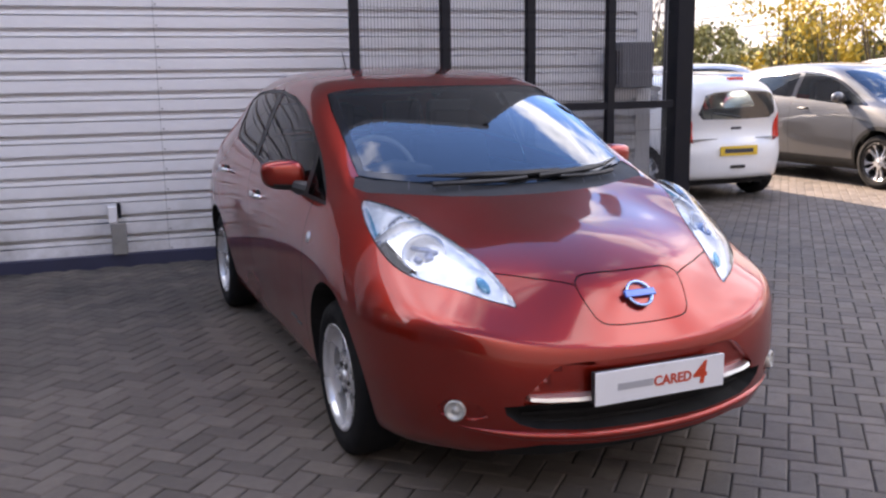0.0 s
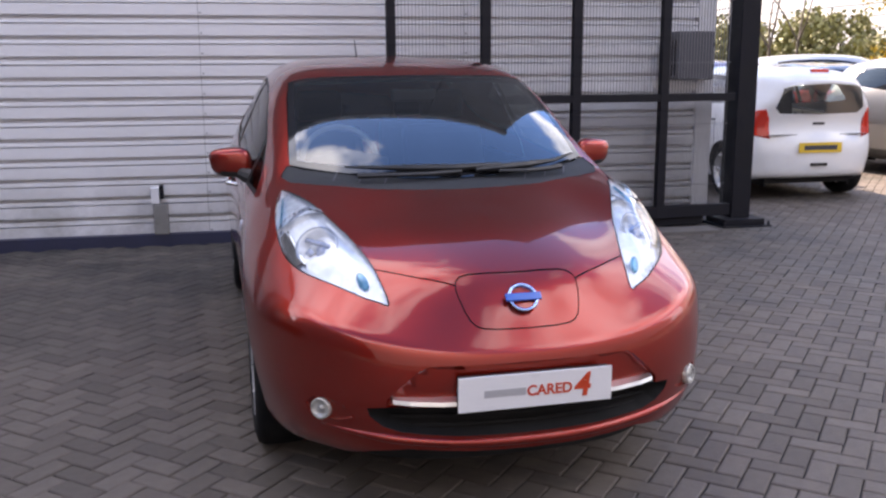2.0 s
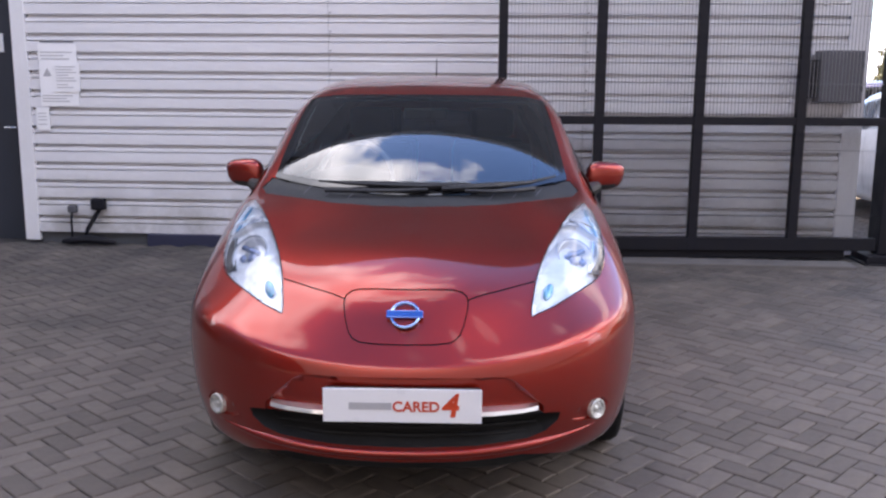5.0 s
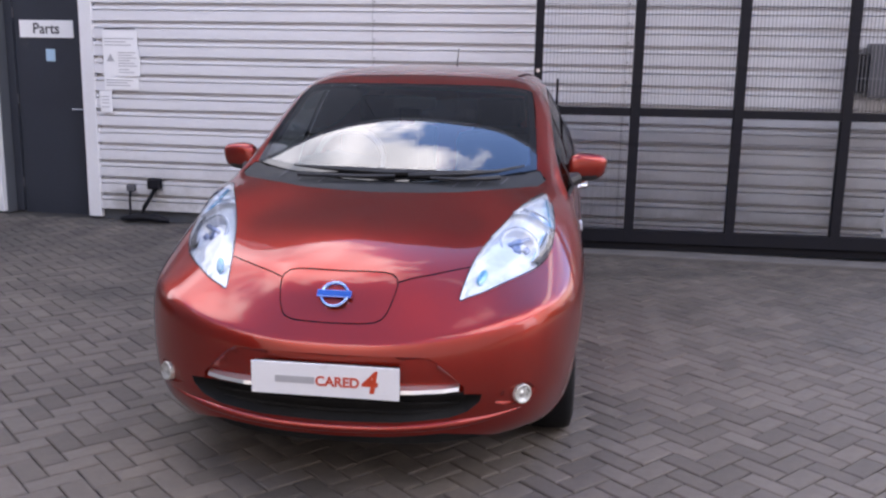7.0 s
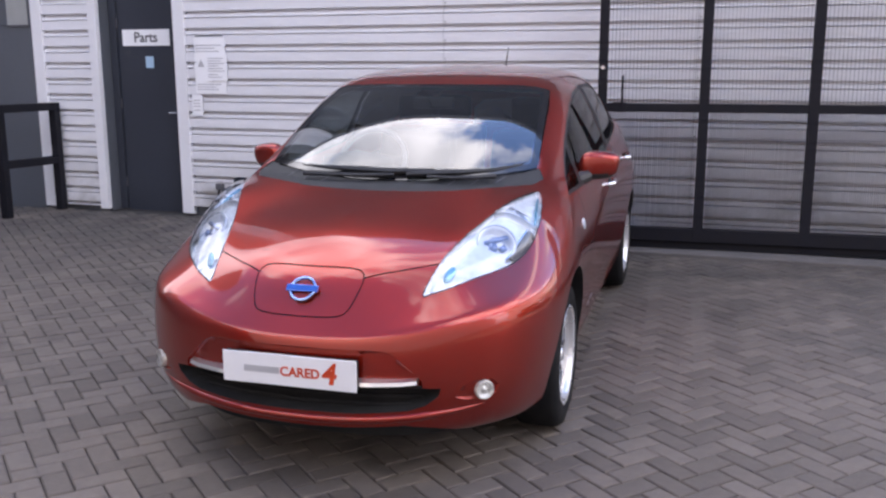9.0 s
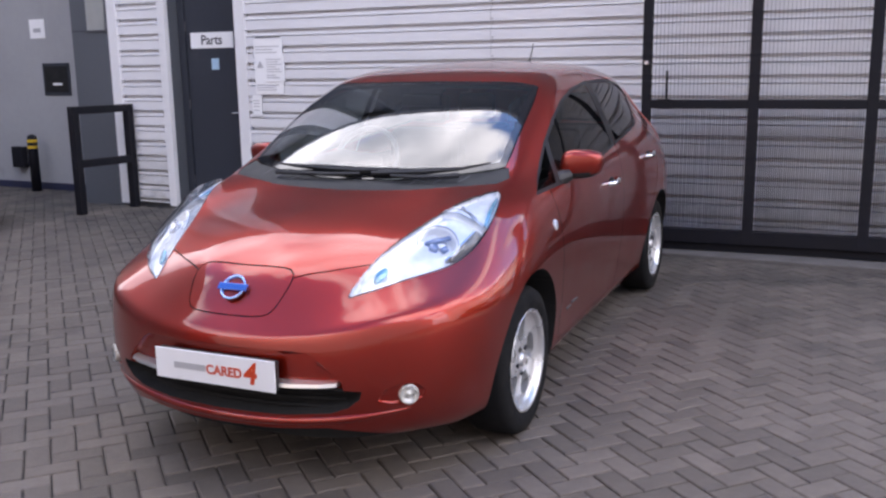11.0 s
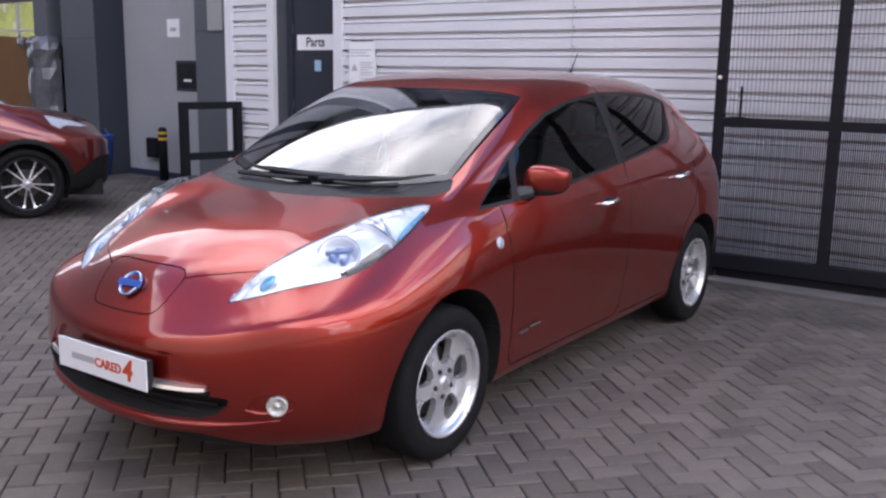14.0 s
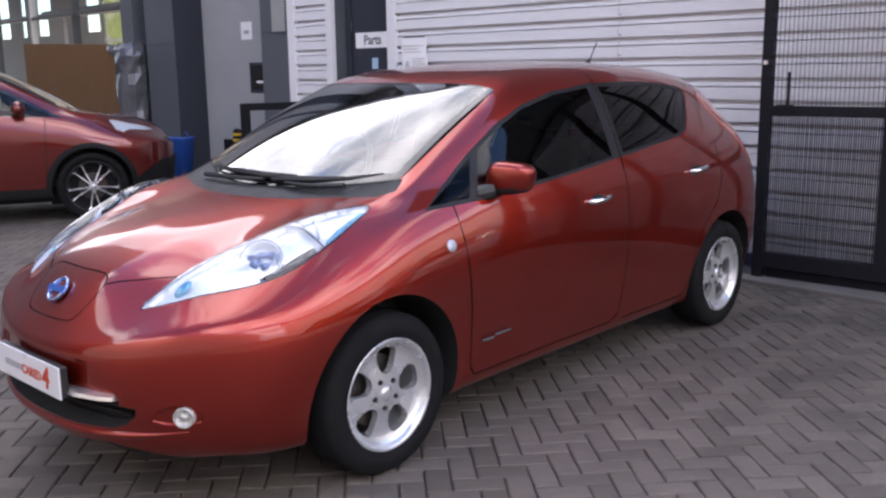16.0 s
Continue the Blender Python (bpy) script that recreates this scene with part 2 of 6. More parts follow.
# grubby wall foot, with the dimmer light down there painted in as well
M_CLAD = material("white_coated_steel", (0.74, 0.74, 0.765), 0.34, vary=0.07, scale=1.3, stain=(0.50, 0.49, 0.49), stain_at=0.66, spec=0.5, grime_shade=("Z", 0.75, 0.0, (0.26, 0.25, 0.235), 0.8))
M_TRIMWHITE = material("white_steel_trim", (0.74, 0.74, 0.76), 0.4, vary=0.06, scale=2.0, stain=(0.5, 0.49, 0.48), stain_at=0.68)
M_NAVY = material("navy_plinth_paint", (0.022, 0.026, 0.06), 0.55, vary=0.25, scale=3, stain=(0.09, 0.085, 0.08), stain_at=0.64)
M_DOOR = material("charcoal_door_paint", (0.027, 0.033, 0.046), 0.5, vary=0.15, scale=2.5, stain=(0.06, 0.062, 0.066), stain_at=0.66)
M_FASCIA = material("charcoal_fascia_panel", (0.035, 0.037, 0.042), 0.5, vary=0.12, scale=1.2)
M_GREYCLAD = material("mid_grey_cladding", (0.088, 0.097, 0.112), 0.5, vary=0.1, scale=1.5)
M_LGREY = material("light_grey_render", (0.33, 0.335, 0.35), 0.7, vary=0.1, scale=1.2, stain=(0.24, 0.24, 0.25), stain_at=0.62)
M_BLACKSTEEL = material("black_painted_steel", (0.007, 0.007, 0.011), 0.65, vary=0.3, scale=5, stain=(0.03, 0.028, 0.028), stain_at=0.68, spec=0.25)
M_WIRE = material("galvanised_wire", (0.25, 0.25, 0.27), 0.5, 0.3)
M_KERB = material("dirty_concrete_edging", (0.11, 0.10, 0.095), 0.9, vary=0.35, scale=5, bump=0.5, bump_scale=60)
M_BOX = material("grey_steel_box", (0.085, 0.087, 0.10), 0.5, vary=0.15, scale=5)
M_PAPER = material("white_paper", (0.86, 0.86, 0.87), 0.8, vary=0.04)
M_BLUEPAPER = material("pale_blue_sticker", (0.36, 0.55, 0.70), 0.6)
M_CONC = material("concrete_edging", (0.22, 0.21, 0.20), 0.85, vary=0.2, scale=8, bump=0.6, bump_scale=60, stain=(0.12, 0.11, 0.105), stain_at=0.58)
M_GROUND = material("jointing_sand_and_dirt", (0.040, 0.036, 0.034), 0.95, vary=0.3, scale=3, bump=0.6, bump_scale=120)
# shade near the wall painted into the blocks, ending before the sunlit side
M_BLOCK = material("grey_paving_block", (0.126, 0.104, 0.090), 0.72, spec=0.4, vary=0.32, scale=1.6, bump=1.0, bump_scale=140, stain=(0.070, 0.060, 0.053), stain_at=0.56, rand=0.20, grime_shade=("Y", 0.8, 4.0, (0.031, 0.030, 0.030), 0.88, ("X", 4.7, 4.0)))
M_YELLOW = material("yellow_reflective_band", (0.70, 0.42, 0.03), 0.4)
M_BIN = material("blue_plastic", (0.012, 0.10, 0.45), 0.45, vary=0.1)
M_CARD = material("brown_board", (0.17, 0.078, 0.028), 0.8, vary=0.12, scale=3)
M_FRAME = material("dark_window_frame", (0.06, 0.065, 0.07), 0.4, 0.3)
M_PALEFRAME = material("pale_metal_frame", (0.42, 0.43, 0.42), 0.4, 0.4)
M_CREAMPOST = material("beige_laminate", (0.50, 0.44, 0.34), 0.5, vary=0.1)
M_SHOWFLOOR = material("pale_showroom_floor", (0.36, 0.35, 0.34), 0.35)
M_LEAF = material("hedge_leaf", (0.21, 0.20, 0.075), 0.6, vary=0.4, scale=3, rand=0.5)
M_LEAFY = material("yellow_leaf", (0.42, 0.29, 0.03), 0.6, vary=0.3, scale=3, rand=0.3)
M_WOODLAND_GLOW = material("glowing_distant_shrubbery", (0.17, 0.20, 0.06), 0.9, vary=0.7, scale=1.1, stain=(0.34, 0.34, 0.30), stain_at=0.55)
woodland_shader = next(n for n in M_WOODLAND_GLOW.node_tree.nodes if n.type == 'BSDF_PRINCIPLED')     # emission stands in for sunlight on the plain distance
M_WOODLAND_GLOW.node_tree.links.new(woodland_shader.inputs["Base Color"].links[0].from_socket, woodland_shader.inputs["Emission Color"])
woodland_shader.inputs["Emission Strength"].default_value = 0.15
M_BARK = material("tree_bark", (0.10, 0.075, 0.055), 0.9, vary=0.3, scale=20, bump=0.8, bump_scale=60)
M_HOARD = material("cream_cladding", (0.76, 0.73, 0.70), 0.6, vary=0.08, scale=0.6)
M_ROOF = material("grey_roof_sheet", (0.20, 0.20, 0.21), 0.6)

# ---- mesh helpers ----


def put(name, mesh, mat, parent=None, label="", smooth=None, m=None):
    """Links a mesh as one object, under a thing or a part where given."""
    mats = mat if isinstance(mat, (list, tuple)) else [mat]
    for one in mats:
        mesh.materials.append(one)
    if smooth is not None:
        mesh.polygons.foreach_set("use_smooth", [smooth] * len(mesh.polygons))
    ob = new(name, mesh)
    if parent:
        ob.parent = parent
    if m is not None:
        ob.matrix_basis = m
    if label:
        ob["label"] = label
    return ob


def part(name, bm, mat, parent=None, label="", smooth=False, m=None):
    mesh = bpy.data.meshes.new(name)
    bm.normal_update()
    bm.to_mesh(mesh)
    bm.free()
    return put(name, mesh, mat, parent, label, smooth, m)


def thing(name, m=None):
    ob = new(name)
    ob.empty_display_size = 0.2
    if m is not None:
        ob.matrix_basis = m
    return ob


def add_box(bm, x0, x1, y0, y1, z0, z1, bevel=0.0, m=None):
    vs = [bm.verts.new((x, y, z)) for x in (x0, x1) for y in (y0, y1) for z in (z0, z1)]
    fs = [bm.faces.new([vs[i] for i in q]) for q in ((0, 1, 3, 2), (4, 6, 7, 5), (0, 4, 5, 1), (2, 3, 7, 6), (0, 2, 6, 4), (1, 5, 7, 3))]
    if bevel:
        es = list({e for f in fs for e in f.edges})
        out = bmesh.ops.bevel(bm, geom=es, offset=bevel, segments=2, affect='EDGES', profile=0.6)
        vs = list({v for f in out["faces"] for v in f.verts} | {v for v in vs if v.is_valid})
    if m is not None:
        for v in vs:
            v.co = m @ v.co
    return vs


def box(x0, x1, y0, y1, z0, z1, bevel=0.0):
    bm = bmesh.new()
    add_box(bm, x0, x1, y0, y1, z0, z1, bevel)
    return bm


def add_tube(bm, pts, r, seg=10, caps=True):
    """A round bar along a polyline."""
    pts = [Vector(p) for p in pts]
    rings = []
    for i, p in enumerate(pts):
        d = (pts[min(i + 1, len(pts) - 1)] - pts[max(i - 1, 0)]).normalized()
        side = d.cross(Vector((0, 0, 1)) if abs(d.z) < 0.9 else Vector((1, 0, 0))).normalized()
        up = side.cross(d)
        rr = r[i] if isinstance(r, (list, tuple)) else r
        rings.append([bm.verts.new(p + (side * math.cos(a) + up * math.sin(a)) * rr) for a in (2 * math.pi * k / seg for k in range(seg))])
    for a, b in zip(rings, rings[1:]):
        for k in range(seg):
            bm.faces.new((a[k], a[(k + 1) % seg], b[(k + 1) % seg], b[k]))
    if caps:
        bm.faces.new(rings[0][::-1])
        bm.faces.new(rings[-1])


def tube(pts, r, seg=10):
    bm = bmesh.new()
    add_tube(bm, pts, r, seg)
    return bm


def lathe(profile, seg=48):
    """Turns (radius, x) pairs round the x axis."""
    bm = bmesh.new()
    rings = []
    for r, x in profile:
        rings.append([bm.verts.new((x, r * math.cos(a), r * math.sin(a))) for a in (2 * math.pi * k / seg for k in range(seg))])
    for a, b in zip(rings, rings[1:]):
        for k in range(seg):
            bm.faces.new((a[k], b[k], b[(k + 1) % seg], a[(k + 1) % seg]))
    bmesh.ops.recalc_face_normals(bm, faces=bm.faces)
    return bm


def slab(poly, z0, z1, bevel=0.0):
    """An upright prism over an outline in x, y."""
    bm = bmesh.new()
    lo, hi = [bm.verts.new((x, y, z0)) for x, y in poly], [bm.verts.new((x, y, z1)) for x, y in poly]
    n = len(poly)
    bm.faces.new(hi)
    bm.faces.new(lo[::-1])
    for k in range(n):
        bm.faces.new((lo[k], lo[(k + 1) % n], hi[(k + 1) % n], hi[k]))
    bmesh.ops.recalc_face_normals(bm, faces=bm.faces)
    if bevel:
        bmesh.ops.bevel(bm, geom=[e for e in bm.edges], offset=bevel, segments=2, affect='EDGES')
    return bm


def lettering(text, size, depth=0.0008, slant=0.0, bold=0.0):
    """Text as a mesh, centred, in the x-y plane."""
    cu = bpy.data.curves.new("text", 'FONT')
    cu.body, cu.size, cu.extrude, cu.align_x, cu.align_y = text, size, depth, 'CENTER', 'CENTER'
    cu.shear, cu.offset = slant, bold
    tmp = bpy.data.objects.new("text", cu)
    mesh = bpy.data.meshes.new_from_object(tmp)
    mesh.materials.clear()
    bpy.data.objects.remove(tmp)
    return mesh


UPRIGHT = Matrix.Rotation(math.radians(90), 4, 'X')      # x-y plane stood up, facing -y

# ---- the building and its wall ----
WALL = pose(0.0, 4.46, 0.0, 0, 0, -2.6)      # wall face: y = 0 of this frame, x along it
PERIOD, RIB0 = 0.1667, 0.071


def cladding(name, x0, x1, z0, z1, parent=None, label="", y=0.0):
    """Horizontal box-profile sheet with real ribs, 40 mm deep."""
    bm = bmesh.new()
    prof = []
    k = -1
    while RIB0 + PERIOD * k < z1:
        z = RIB0 + PERIOD * k
        prof += [(z - 0.053, 0.0), (z - 0.052, 0.046), (z - 0.043, 0.048), (z - 0.041, 0.008), (z - 0.010, 0.012), (z - 0.007, 0.054), (z + 0.022, 0.057), (z + 0.023, 0.0)]
        k += 1
    prof = [(z, d) for z, d in prof if z0 < z < z1]
    prof = [(z0, 0.0)] + prof + [(z1, 0.0)]
    a = [bm.verts.new((x0, y + d, z)) for z, d in prof]
    b = [bm.verts.new((x1, y + d, z)) for z, d in prof]
    for i in range(len(prof) - 1):
        bm.faces.new((a[i], b[i], b[i + 1], a[i + 1]))
    return part(name, bm, M_CLAD, parent, label, m=None if parent else WALL)


TOP = 7.7
X_L, X_R = -3.93, 3.655
wall_north = tagged(part("wall_north", box(X_L, X_R, 0.06, 0.30, -0.3, TOP), M_GREYCLAD, m=WALL), "white ribbed steel workshop wall, grubby lower edge with shade painted in", "wall", kind="structure")
for xa, xb in ((X_L + 0.13, -1.02), (-1.02, 1.25), (1.25, X_R - 0.16)):
    cladding("cladding_sheet", xa, xb - 0.003, 0.10, 2.90, wall_north)
for k in range(4):
    xa = X_L + 0.135 + 1.83 * k
    part("fascia_panel", box(xa, xa + 1.82, -0.02, 0.055, 2.91, TOP, 0.006), M_FASCIA, wall_north, "charcoal fascia panel")
part("corner_trim", box(X_L - 0.004, X_L + 0.130, -0.012, 0.05, 0.02, 2.9, 0.004), M_TRIMWHITE, wall_north, "flat white corner flashing")
part("corner_trim", box(X_R - 0.163, X_R + 0.004, -0.012, 0.05, 0.02, 2.9, 0.004), M_TRIMWHITE, wall_north, "flat white corner flashing")
for xj in (-1.02, 1.25):
    bm = bmesh.new()
    for k in range(0, 16):
        z = RIB0 + PERIOD * k + 0.028
        add_box(bm, xj + 0.012, xj + 0.024, -0.006, 0.001, z + 0.008, z + 0.02)
    part("sheet_fixings", bm, M_BOX, wall_north)
plinth = tagged(part("plinth", box(-2.75, 0.42, -0.05, 0.043, -0.02, 0.098, 0.006), M_NAVY, m=WALL), "navy painted kerb along the wall foot", "plinth", kind="structure")

# body of the workshop behind the cladding
wall_east = tagged(part("wall_east", box(X_R - 0.25, X_R, 0.32, 11.0, -0.3, TOP), M_CLAD, m=WALL), "white steel end wall of the workshop", "wall", kind="structure")
roof = tagged(part("roof", slab([(-21.5, -0.03), (X_R + 0.03, -0.03), (X_R + 0.03, 11.2), (-21.5, 11.2)], TOP, TOP + 0.25), M_ROOF, m=WALL), "flat grey roof of the workshop", "roof", kind="structure")

# recessed doorway with the parts door
DX0, DX1, DY = -4.875, X_L, 0.22
tagged(part("wall_reveal", box(DX0 - 0.012, DX0 + 0.0, 0.05, DY + 0.1, 0, TOP), M_GREYCLAD, m=WALL), "grey side of the doorway recess", "wall", kind="structure")
tagged(part("wall_lintel", box(DX0 + 0.003, DX1 - 0.003, DY - 0.02, DY + 0.1, 2.36, TOP), M_DOOR, m=WALL), "charcoal panel over the doorway", "wall", kind="structure")
door_1 = tagged(thing("door_1", WALL), "closed charcoal steel door with a parts sign", "door", kind="structure")
part("door_frame", box(DX0 + 0.003, DX0 + 0.085, DY - 0.03, DY + 0.1, 0, 2.357, 0.004), M_DOOR, door_1)
part("door_frame", box(DX1 - 0.06, DX1 - 0.003, DY - 0.03, DY + 0.1, 0, 2.357, 0.004), M_DOOR, door_1)
leaf = part("door_leaf", box(DX0 + 0.09, DX1 - 0.065, DY, DY + 0.05, -0.02, 2.353, 0.003), M_DOOR, door_1)
for hz in (0.3, 1.15, 2.0):
    part("hinge", tube([(DX0 + 0.088, DY - 0.012, hz - 0.05), (DX0 + 0.088, DY - 0.012, hz + 0.05)], 0.009), M_BOX, leaf, "steel hinge")
part("door_handle", tube([(DX1 - 0.12, DY, 1.06), (DX1 - 0.12, DY - 0.05, 1.06), (DX1 - 0.23, DY - 0.055, 1.06)], 0.010), M_ALLOY, leaf, "steel lever handle")
SX = -4.43
sign = tagged(part("door_sign", box(SX - 0.295, SX + 0.295, DY - 0.008, DY - 0.002, 1.76, 1.93, 0.002), M_PAPER, m=WALL), "white door sign lettered Parts", "sign")
put("lettering", lettering("Parts", 0.145, bold=0.002), M_INK, sign, "grey letters", m=Matrix.Translation((SX, DY - 0.010, 1.845)) @ UPRIGHT)
tagged(part("door_sticker", box(SX - 0.02, SX + 0.08, DY - 0.005, DY - 0.001, 1.53, 1.65), M_BLUEPAPER, m=WALL), "pale blue safety sticker on the door", "sticker")

# narrow ribbed panel left of the door, its flashing, and the dark pilaster
PX0, PX1 = -5.72, -4.89
wall_panel = tagged(part("wall_panel", box(PX0, PX1, 0.06, 0.40, -0.3, TOP), M_GREYCLAD, m=WALL), "narrow white ribbed wall panel beside the door", "wall", kind="structure")
cladding("cladding_sheet", PX0 + 0.13, PX1 - 0.09, 0.05, TOP, wall_panel)
part("corner_trim", box(PX0 - 0.003, PX0 + 0.133, -0.012, 0.05, 0.02, TOP, 0.004), M_TRIMWHITE, wall_panel)
part("corner_trim", box(PX1 - 0.093, PX1 + 0.008, -0.012, 0.05, 0.02, TOP, 0.004), M_TRIMWHITE, wall_panel)
pilaster = tagged(part("pilaster", box(-6.30, PX0 - 0.006, 0.0, 0.675, -0.3, TOP, 0.004), M_GREYCLAD, m=WALL), "dark grey clad pilaster", "pilaster", kind="structure")
part("panel_seam", box(-6.30, PX0 - 0.006, -0.003, 0.0, 1.98, 1.99), M_DOOR, pilaster)

# light grey wall, recess, dark columns, showroom glazing
GY = 0.68
wall_grey = tagged(part("wall_grey", box(-8.82, -6.2, GY, GY + 0.25, -0.3, TOP), M_LGREY, m=WALL), "light grey smooth wall panel", "wall", kind="structure")
part("skirting", box(-8.82, -6.31, GY - 0.02, GY - 0.002, 0.0, 0.09), M_NAVY, wall_grey)
GF = 0.20        # front face of the clad columns
recess = tagged(part("wall_recess", box(-10.06, -9.653, GY - 0.08, GY + 0.2, -0.3, TOP), M_DOOR, m=WALL), "charcoal recess between the columns", "wall", kind="structure")
column_a = tagged(thing("column_grey", WALL), "grey clad column with shade painted on its return", "column", kind="structure")
# the side return's shade is put into this darker colour
part("core", box(-9.65, -8.823, GF + 0.013, GY + 0.5, -0.3, TOP), M_DOOR, column_a, "return coloured darker for its shade")
part("clad_sheet", box(-9.655, -8.818, GF, GF + 0.010, -0.3, 1.93, 0.003), M_GREYCLAD, column_a)
part("clad_sheet", box(-9.655, -8.818, GF, GF + 0.010, 1.938, TOP, 0.003), M_GREYCLAD, column_a)
tagged(part("column_dark", box(-10.43, -10.063, GF, GY + 0.5, -0.3, TOP, 0.01), M_GREYCLAD, m=WALL), "slim grey showroom corner column", "column", kind="structure")

GW = 0.30        # showroom glazing plane
window_1 = tagged(thing("window_1", WALL), "showroom glazing with metal mullions and a dark transom", "window", kind="structure")
for k in range(7):
    x = -10.435 - 1.84 * k
    part("mullion", box(x - 0.06, x, GW - 0.05, GW + 0.07, 0.0, 4.5, 0.004), M_FRAME if k % 2 else M_PALEFRAME, window_1)
for z, w, c in ((0.05, 0.035, M_PALEFRAME), (1.02, 0.03, M_PALEFRAME), (2.52, 0.028, M_FRAME), (3.7, 0.035, M_FRAME), (4.45, 0.035, M_PALEFRAME)):
    part("transom", box(-21.5, -10.5, GW - 0.04, GW + 0.06, z - w, z + w, 0.004), c, window_1)
for k in range(6):
    for za, zb in ((0.09, 0.98), (1.06, 2.485), (2.555, 3.66), (3.74, 4.41)):
        x = -10.505 - 1.84 * k
        sheet = bmesh.new()
        sheet.faces.new([sheet.verts.new(p) for p in ((x - 1.76, GW, za), (x, GW, za), (x, GW, zb), (x - 1.76, GW, zb))])
        pane = part("pane", sheet, M_PANE, window_1)
        pane.visible_shadow = False
# rear wall of the showroom: glazed bays by the shrubs, then grey piers with high lights between them
window_2 = tagged(thing("window_2", WALL), "far showroom window wall with mullions", "window", kind="structure")
for k in range(9):
    x = -10.9 - 1.85 * k
    part("mullion", box(x - 0.07, x, 7.0, 7.1, 0.0, 4.6), M_PALEFRAME, window_2)
for z in (1.0, 2.55, 3.55):
    part("transom", box(-25.7, -10.9, 7.0, 7.1, z - 0.04, z + 0.04), M_FRAME if z == 3.55 else M_PALEFRAME, window_2)
wall_rear = tagged(thing("wall_rear", WALL), "grey showroom back wall with high window openings", "wall", kind="structure")
for xa, xb in ((-25.82, -25.70), (-29.7, -26.85), (-32.0, -30.9), (-33.6, -32.4), (-44.0, -34.6)):
    part("pier", box(xa, xb, 7.0, 7.05, 0.0, 4.6), M_LGREY, wall_rear)
for xa, xb in ((-26.85, -25.82), (-30.9, -29.7), (-32.4, -32.0), (-34.6, -33.6)):
    part("infill", box(xa + 0.001, xb - 0.001, 7.005, 7.045, 0.0, 2.85), M_LGREY, wall_rear)
    part("transom", box(xa + 0.001, xb - 0.001, 7.005, 7.045, 3.46, 3.62), M_FRAME, wall_rear)
beam = tagged(part("ceiling_beam", box(-21.5, -10.9, 3.4, 3.6, 2.92, 3.12), M_GREYCLAD, m=WALL), "grey beam across the showroom", "beam", kind="structure")
ceiling = tagged(part("ceiling", box(-44.0, -10.44, GY + 0.72, 7.3, 4.6, 4.75), M_TRIMWHITE, m=WALL), "pale showroom ceiling", "ceiling", kind="structure")
showroom_floor = tagged(part("showroom_floor", box(-44.0, -10.44, GW + 0.1, 7.3, -0.02, 0.02), M_SHOWFLOOR, m=WALL), "pale tiled showroom floor", "floor", kind="structure")
# added out of view to cut sky light and reflections from the west
tagged(part("light_block_west", box(-34, -14.0, -16.0, 2.0, -0.3, 13.0), M_GREYCLAD), "unseen plain grey wall added to block light from the west", "wall", kind="structure")
# invented wall behind the viewpoint, keeps low southern sky off the bumper
light_block_south = tagged(part("light_block_south", box(-70, 70, -16.0, -15.6, -0.3, 12.5), M_GREYCLAD), "unseen plain grey wall added to block low light from the south", "wall", kind="structure")
upper = tagged(part("wall_upper", box(-44.0, -10.44, GW - 0.04, GY + 0.7, 4.52, TOP), M_GREYCLAD, m=WALL), "grey wall over the showroom glazing", "wall", kind="structure")

# ---- gate ----
GATE = WALL @ Matrix.Translation((0.533, -0.436, 0)) @ Matrix.Rotation(radians(4.2), 4, 'Z')   # gate plane: y = 0 of this frame
gate = tagged(thing("gate", GATE), "closed black steel gate with weld-mesh infill", "gate")
POSTS = (0.0, 0.822, 1.662, 2.523)
for i, x in enumerate(POSTS):
    w = 0.040 if i else 0.036
    part("upright", box(x - w, x + w, -0.035, 0.035, 0.10 if i else 0.02, 3.0, 0.004), M_BLACKSTEEL, gate)
for z0, z1 in ((1.172, 1.242), (2.93, 3.0)):
    part("rail", box(0.03, 3.25, -0.03, 0.03, z0, z1, 0.004), M_BLACKSTEEL, gate)
part("bottom_rail", box(0.03, 3.25, -0.033, 0.033, 0.10, 0.21, 0.004), M_BLACKSTEEL, gate)
part("drop_bolt", tube([(0.165, -0.05, 1.22), (0.165, -0.05, 1.47)], 0.010), M_BLACKSTEEL, gate)
part("lock_plate", box(0.09, 0.2, -0.045, -0.036, 1.17, 1.25), M_BLACKSTEEL, gate)
part("hinge_bolt", tube([(0.0, -0.036, 1.535), (0.0, -0.06, 1.535)], 0.016), M_ALLOY, gate, "bright steel bolt head")
ends = list(POSTS) + [3.25]
bar_jitter = random.Random(12)
BLADE, BLADE_UP = Matrix.Rotation(radians(-20), 4, 'Z'), Matrix.Rotation(radians(-2), 4, 'Z')
